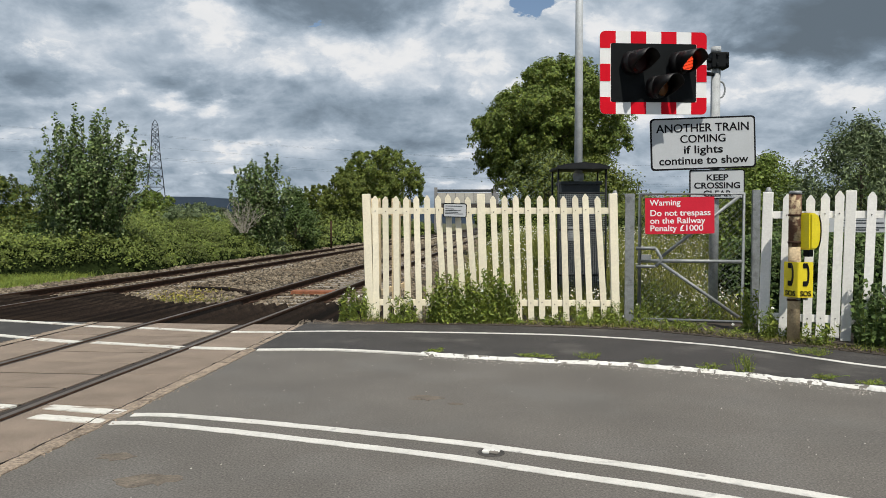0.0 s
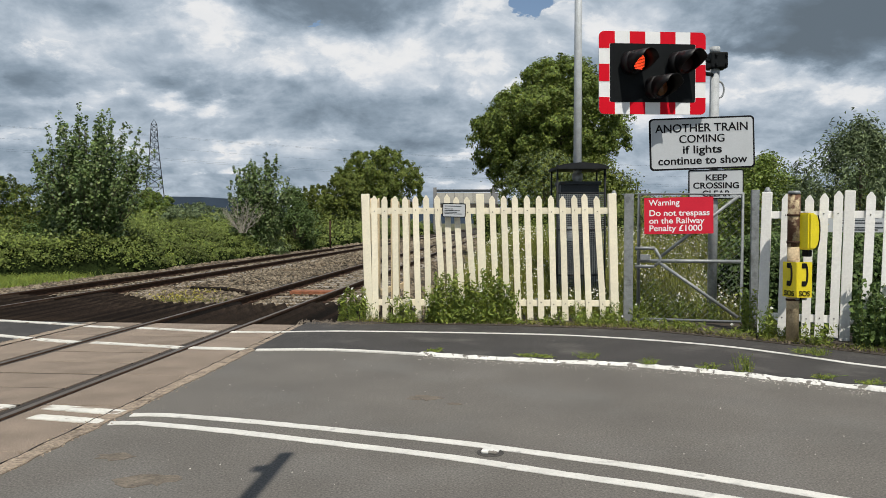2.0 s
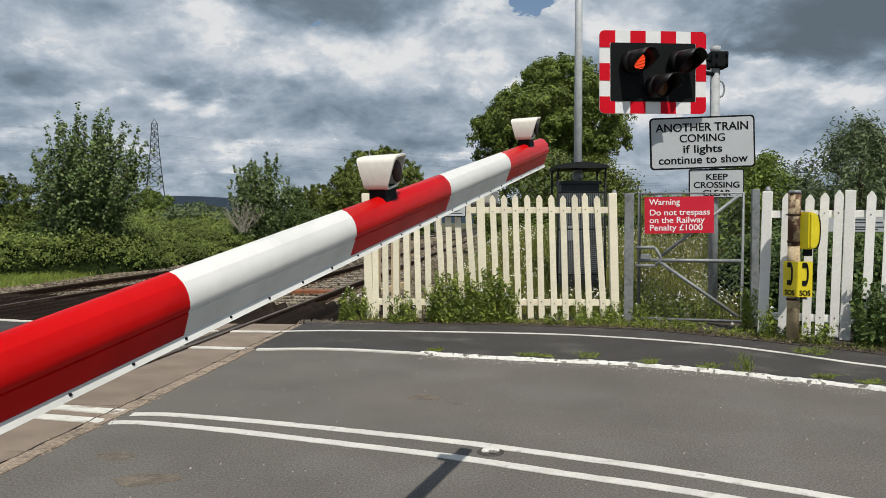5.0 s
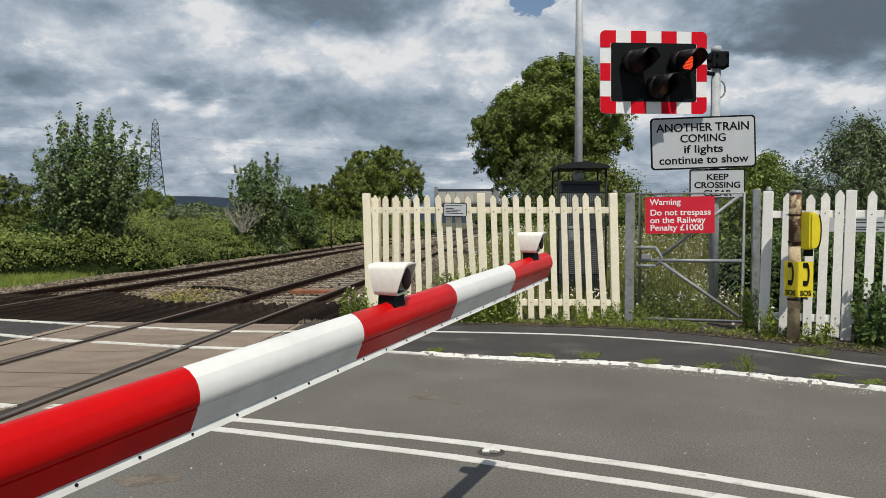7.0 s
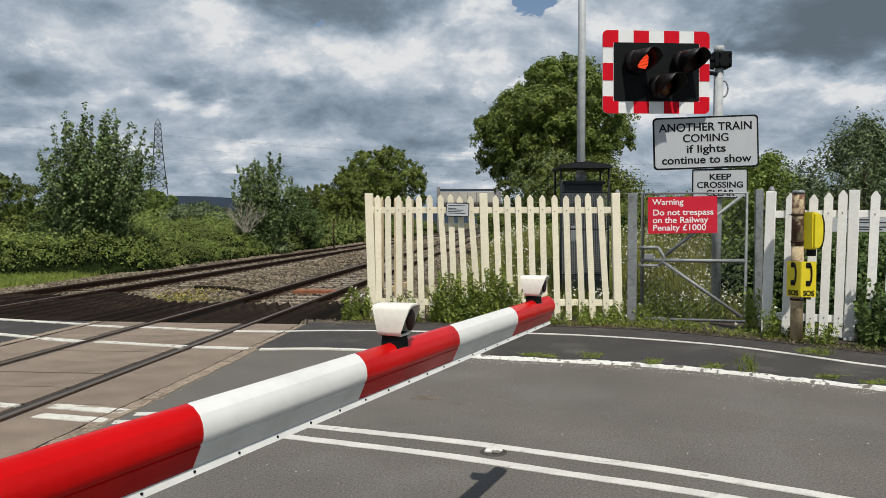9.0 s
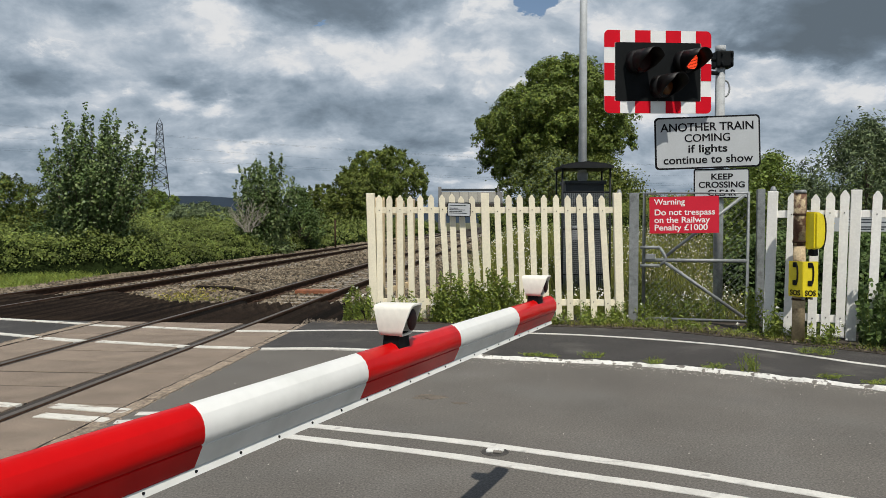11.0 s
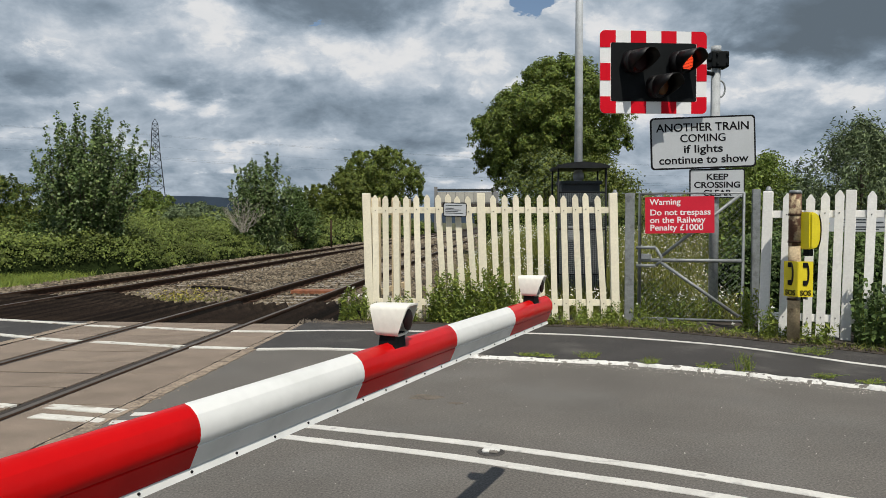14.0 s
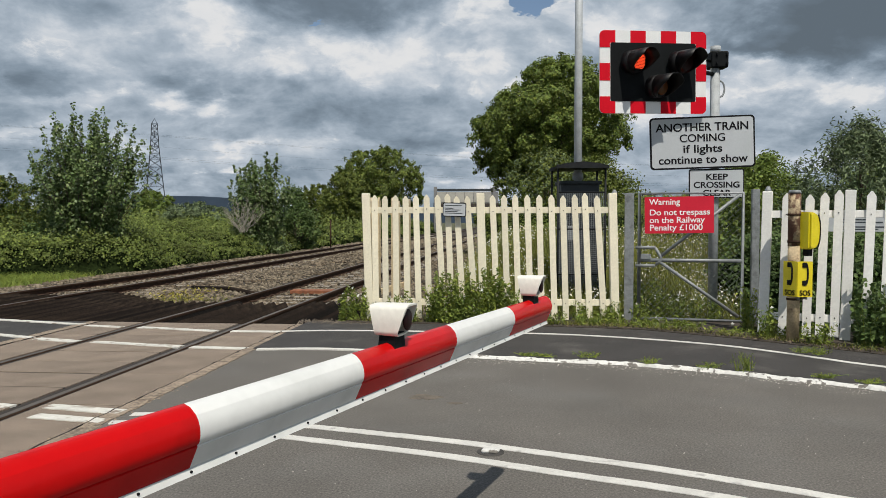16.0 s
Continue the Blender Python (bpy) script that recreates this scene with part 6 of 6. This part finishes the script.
def build_weeds():
    L1 = "tall leafy green weeds against the fence"
    L2 = "low green weeds at the foot of the fence"
    for k, (x, y, h, r, n) in enumerate(((-0.14, 10.72, 0.5, 0.12, 9), (0.05, 10.68, 0.7, 0.17, 15), (0.3, 10.7, 0.56, 0.12, 9), (0.44, 10.66, 0.68, 0.15, 14), (0.7, 10.7, 0.72, 0.14, 14), (0.9, 10.66, 0.62, 0.14, 12))):
        weed_clump(x, y, 0.0, h, r, int(n * 1.6), 80 + k, L1, size=0.07, stretch=0.36, flowers=0.1)
    weed_clump(-1.3, 10.95, -0.05, 0.52, 0.2, 26, 85, "leafy white-flowered weeds beside the fence corner", flowers=0.35)
    weed_clump(-0.55, 10.8, 0.0, 0.42, 0.2, 12, 86, L2, flowers=0.3)
    for k, x in enumerate((-0.62, -0.5, 0.1, 0.55, 1.1, 1.55, 1.95, 2.15, 2.4, 2.75, 3.0, 3.2, 3.5, 3.7, 3.9, 4.2)):
        y = float(np.interp(x, [-1, 0.9, 2.6, 3.6, 4.4], [10.75, 10.6, 10.3, 9.7, 9.0]))
        weed_clump(x, y, 0.0, random.uniform(0.07, 0.2), 0.15, 11, 100 + k, L2, size=0.05, stretch=0.45)
    for k, (x, y, h, r, n) in enumerate(((3.0, 11.15, 0.6, 0.22, 24), (3.4, 11.1, 0.4, 0.2, 16), (3.8, 11.0, 0.35, 0.22, 16), (4.05, 9.8, 0.55, 0.2, 22), (3.95, 9.2, 0.4, 0.12, 14), (4.35, 8.75, 0.25, 0.15, 14))):
        weed_clump(x, y, 0.0, h, r, n, 140 + k, L2, size=0.06, stretch=0.4, flowers=0.15)
    for k, (x, y, h, r, n) in enumerate(((4.9, 8.55, 0.5, 0.25, 26), (5.15, 8.4, 0.65, 0.3, 30), (5.5, 8.2, 0.7, 0.3, 30), (5.0, 8.85, 0.75, 0.2, 20))):
        weed_clump(x, y, 0.0, h, r, n, 160 + k, "bramble shoots growing out beside the white fence", LEAF_A, size=0.058, stretch=0.75)
    rw = np.random.default_rng(7)
    for k in range(20):
        x = rw.uniform(-1.0, 4.5) if k < 7 else rw.uniform(1.9, 4.5)
        y = float(np.interp(x, [-1, 0.9, 2.6, 3.6, 4.4], [10.86, 10.72, 10.5, 10.2, 9.0])) + rw.uniform(-0.08, 0.2)
        weed_clump(x, y, 0.0, rw.uniform(0.12, 0.34) * (0.4 if 2.75 < x < 3.95 else 1.0), 0.16, 9, 220 + k, L2, size=0.05, stretch=0.4, flowers=0.06)
    n = 1700
    x = rw.uniform(-1.3, 5.5, n)
    y = np.interp(x, [-1.3, 0.9, 2.6, 3.6, 4.4, 5.5], [10.8, 10.55, 10.1, 9.3, 8.5, 7.45]) + np.abs(rw.normal(size=n)) * 0.16
    v, f = blades(rw, np.column_stack((x, y, np.full(n, 0.0))), 0.075, 0.005, 0.8)
    tagged(add_mesh("fringe_grass", v, f, GRASS), "short dry grass fringe behind the footway", "grass", kind="stuff")
    # dry leaves and chips on the soil
    n = 2600
    x = rw.uniform(-1.4, 5.5, n)
    y = np.interp(x, [-1.4, 0.9, 2.6, 3.6, 4.4, 5.5], [10.86, 10.56, 10.1, 9.3, 8.5, 7.45]) + rw.uniform(-0.08, 0.45, n) - 0.03
    v, f = leaf_arrays(rw, np.column_stack((x, y, rw.uniform(0.022, 0.035, n))), 0.03, 0.6, normals=np.tile(np.array([0, 0, 1.6]), (n, 1)))
    tagged(add_mesh("leaf_litter", v, f, LITTER), "dry brown leaf litter along the fence", "litter", kind="stuff")
    # tufts that grow out of the kerb
    for k, (x, y, h) in enumerate(((-0.1, 8.22, 0.04), (0.9, 7.93, 0.03), (1.05, 7.88, 0.03), (1.48, 7.79, 0.06), (2.04, 7.5, 0.05), (2.55, 7.25, 0.05), (2.83, 7.1, 0.16), (3.42, 6.78, 0.04), (3.7, 6.55, 0.04), (3.97, 7.98, 0.11), (3.85, 8.1, 0.07))):
        weed_clump(x, y, 0.03, h, 0.09, 20, 180 + k, "small green tuft growing out of the kerb", WEED, size=0.03, stretch=0.25)
    # yellow flowers on the ballast
    rng = np.random.default_rng(91)
    P = np.column_stack((rng.normal(-5.05, 0.32, 300), rng.normal(14.9, 0.45, 300), rng.uniform(-0.1, 0.12, 300)))
    v, f = leaf_arrays(rng, P, 0.05, 0.5)
    tagged(add_mesh("stonecrop", v, f, YELLOWFLOWER), "patch of small yellow flowers on the ballast", "flowers", kind="stuff")
    P = np.column_stack((rng.normal(-5.05, 0.4, 500), rng.normal(14.75, 0.4, 500), np.full(500, -0.16)))
    v, f = blades(rng, P, 0.13, 0.006)
    tagged(add_mesh("ballast_grass", v, f, GRASS), "thin grass on the ballast", "grass", kind="stuff")
    # cable trough lid lying across the ballast between the tracks
    bm = B()
    tube(bm, [(-5.84, 17.75, -0.1), (-4.8, 17.1, -0.07), (-3.85, 16.0, -0.1)], 0.05, seg=8)
    tagged(part("cable_pipe", bm, RUBBER, None), "dark cable pipe lying across the ballast", "pipe")
    # rusty post at the edge of the brambles
    bm = B()
    tube(bm, [(-6.75, 46, -0.3), (-6.75, 46, 1.55)], 0.05, seg=8)
    tagged(part("marker_post", bm, RAILSIDE, None), "rusty brown marker post beside the far track", "post")


build_weeds()

# ---------------------------------------------------------------- barrier

PIVOT = (-0.990, 0.291, 1.028)
BOOM_SIZE = 1.107
YAW = 90 - math.degrees(0.409)


def build_boom():
    e = thing("barrier_boom", pose(*PIVOT, 0, -90, YAW), "red and white striped barrier boom with two lamps", "barrier boom")
    e.scale = (BOOM_SIZE,) * 3
    zb = -0.072
    half = [(0.0105, 0.006), (0.0292, 0.0468), (0.0272, 0.049), (0.0302, 0.0508), (0.0338, 0.056), (0.0356, 0.066), (0.0352, 0.079), (0.0318, 0.0915), (0.0265, 0.1010), (0.0140, 0.1135), (0.0, 0.119)]
    prof = [(y + 0.007, z) for y, z in half + [(-a, b) for a, b in half[-2::-1]]]
    u0 = 1.139

    def band(k0, k1, material, label):
        bm = B()
        a = [bm.verts.new((u0 + 0.12 * k0, y, zb + z)) for y, z in prof]
        b = [bm.verts.new((u0 + 0.12 * k1, y, zb + z)) for y, z in prof]
        for i in range(len(prof) - 1):
            f = bm.faces.new((a[i], a[i + 1], b[i + 1], b[i]))
            f.smooth = True
        for i in (0, 1, 2, 3, 8, len(prof) - 9, len(prof) - 4, len(prof) - 3, len(prof) - 2, len(prof) - 1):
            bm.edges.get((a[i], b[i])).smooth = False
        for f in (bm.faces.new(a[::-1]), bm.faces.new(b)):
            for ed in f.edges:
                ed.smooth = False
        bmesh.ops.recalc_face_normals(bm, faces=bm.faces)
        part("band", bm, material, e, label)

    for k0, k1, red in ((-9, -4.95, 0), (-4.95, 0, 1), (0, 4.76, 0), (4.76, 9.64, 1), (9.64, 14.5, 0), (14.5, 18.9, 1)):
        band(k0, k1, BOOMRED if red else BOOMWHITE, "red band" if red else "white band")
    bm = B()
    x0, x1 = 0.05, u0 + 0.12 * 18.9 - 0.004
    sec = [(-0.0052, zb + 0.007), (-0.0098, zb - 0.006), (0.018, zb - 0.006), (0.018, zb + 0.007)]
    ends = [[bm.verts.new((x, y, z)) for y, z in sec] for x in (x0, x1)]
    for i in range(4):
        bm.faces.new((ends[0][i], ends[0][(i + 1) % 4], ends[1][(i + 1) % 4], ends[1][i]))
    bm.faces.new(ends[0][::-1]), bm.faces.new(ends[1])
    bmesh.ops.recalc_face_normals(bm, faces=bm.faces)
    part("flange", bm, BOOMWHITE, e, "white riveted flange")
    first = None
    for k in range(-8, 19):
        m = pose(u0 + 0.12 * k, -0.0073, zb + 0.001, 70)
        if first is None:
            first = part("rivet", tube(B(), [(0, 0, -0.0005), (0, 0, 0.0022)], 0.0029, 0.0024, 8), INK, e)
            first.matrix_basis = m
        else:
            share(first, m)
    # lamps
    for u in (u0 + 0.12 * 6.55, u0 + 0.12 * 17.15):
        z = 0.046
        bm = B()
        q = [(-0.05, -0.03), (0.05, -0.03), (0.05, 0.03), (-0.05, 0.03)]
        lo = [bm.verts.new((x * 0.64, y * 0.85, z - 0.012)) for x, y in q]
        hi = [bm.verts.new((x * 0.56, y * 0.75, z + 0.034)) for x, y in q]
        bm.faces.new(lo[::-1]), bm.faces.new(hi)
        for i in range(4):
            bm.faces.new((lo[i], lo[(i + 1) % 4], hi[(i + 1) % 4], hi[i]))
        mt = part("lamp_mount", bm, BLACKM, e, "black lamp mount")
        mt.matrix_basis = pose(u, 0.008, -0.009)
        lamp = part("boom_lamp", lamp_shell(), LAMPWHITE, e, "white hooded boom lamp")
        lamp.matrix_basis = pose(u, 0.008, z + 0.017, 0, 0, 5) @ Matrix.Diagonal((0.92, 0.78, 0.94, 1))
        bm = B()
        bmesh.ops.create_uvsphere(bm, u_segments=20, v_segments=10, radius=0.031, matrix=pose(0, -0.058, 0.046) @ Matrix.Diagonal((1, 0.35, 1, 1)))
        part("lens", bm, LENSDARK, lamp, "dark red lens")
    return e


def lamp_shell():
    """A hood: rounded section that opens at one end, its top longer than its foot."""
    bm = B()
    n = 20
    rings = []
    for back, r in ((0, 0.03), (0.0, 0.044), (1, 0.046), (1, 0.041), (0.15, 0.038)):
        ring = []
        for k in range(n):
            a = 2 * math.pi * k / n
            c, s = math.cos(a), math.sin(a)
            x = r * 1.02 * math.copysign(abs(c) ** 0.33, c)
            z = 0.046 + r * math.copysign(abs(s) ** 0.36, s)
            sz = math.copysign(abs(s) ** 0.36, s)
            yb = 0.052 + 0.011 * sz
            yf = -0.058 - 0.02 * sz
            ring.append(bm.verts.new((x, yb + (yf - yb) * back, z)))
        rings.append(ring)
    for u, v in zip(rings, rings[1:]):
        for k in range(n):
            f = bm.faces.new((u[k], u[(k + 1) % n], v[(k + 1) % n], v[k]))
            f.smooth = True
    bm.faces.new(rings[0][::-1])
    bm.faces.new(rings[-1])
    for ring in rings[1:4]:
        for k in range(n):
            bm.edges.get((ring[k], ring[(k + 1) % n])).smooth = False
    bmesh.ops.recalc_face_normals(bm, faces=bm.faces)
    return bm


BOOM = build_boom()


def build_machine():
    e = thing("barrier_machine", pose(PIVOT[0], PIVOT[1], 0, 0, 0, YAW), "grey steel barrier pedestal beside the road", "barrier machine")
    bm = B()
    box(bm, (-0.42, 0.09, 0.0), (0.2, 0.55, 1.22), 0.02)
    part("pedestal", bm, GALV, e)
    part("axle", tube(B(), [(0, -0.1, PIVOT[2]), (0, 0.2, PIVOT[2])], 0.04, seg=14), GALV, e)


build_machine()


def build_studs():
    e = thing("road_stud", pose(0.297, 4.667, 0, 0, 0, -19), "white road stud between the centre lines", "road stud")
    bm = B()
    tube(bm, [(0, 0, -0.01), (0, 0, 0.004)], 0.085, seg=20)
    part("base", bm, STUDBASE, e)
    bm = B()
    box(bm, (-0.052, -0.042, 0.0), (0.052, 0.042, 0.024), 0.012)
    part("reflector", bm, KERBPAINT, e)


build_studs()

# ---------------------------------------------------------------- what moves
BOOM_ROWS = [(0, 88), (0.3, 85.8), (0.7, 80.8), (1.0, 76), (1.2, 72.2), (1.6, 65), (2.0, 57.7), (2.6, 47.6), (3.0, 40.5), (3.5, 31.8), (3.8, 26.7), (4.0, 23.3), (4.2, 19.8),
             (4.4, 16.8), (4.7, 13.6), (5.0, 11.4), (5.4, 9.2), (5.8, 7.45), (6.3, 5.55), (6.5, 4.8), (7.0, 2.96), (7.5, 0.97), (7.8, -0.18), (7.95, -0.31), (8.2, -0.31), (16, -0.31)]


def flash_rows(lit_at_start):
    """Half turns of a diode carrier, one each 0.768 s and back again."""
    rows, a = [], 0 if lit_at_start else 180
    times = sorted([0.352 + 0.7683 * k for k in range(21)] + [0.7285 + 0.7683 * k for k in range(21)])
    rows.append((0, a))
    for t in times:
        c = math.ceil(t * 10 - 0.15) / 10
        if c > 15.95:
            break
        for j in range(4):
            rows.append((c - 0.1 + j / 30, a + 60 * j))
        a += 180
    rows.append((16, a))
    return rows


# degrees by which the wind bends the maple, time by time
WIND = [(0, -0.9), (0.5, -0.2), (1, 0.7), (1.5, 1.5), (2, 1.0), (2.5, 0.4), (3, 1.1), (4, 1.0), (5, 0.4), (6, 0.9), (7, 0.7), (8, 1.3), (9, 1.5), (10, 0.8), (11, 1.1), (12, 0.9), (12.5, 0.5), (13.5, 0.1), (14.5, -0.5), (15.2, -0.7), (16, -1.2)]


def motions():
    walk(MAPLE, [(t, pose(-12.35, 26.5, -0.3, 0, a, 0)) for t, a in WIND])
    walk(BOOM, [(t, pose(*PIVOT, 0, -a, YAW)) for t, a in BOOM_ROWS])
    for led, lit in ((LED_LEFT, False), (LED_RIGHT, True)):
        walk(led, [(t, pose(0, -0.165, 0, 0, 0, a)) for t, a in flash_rows(lit)])


motions()
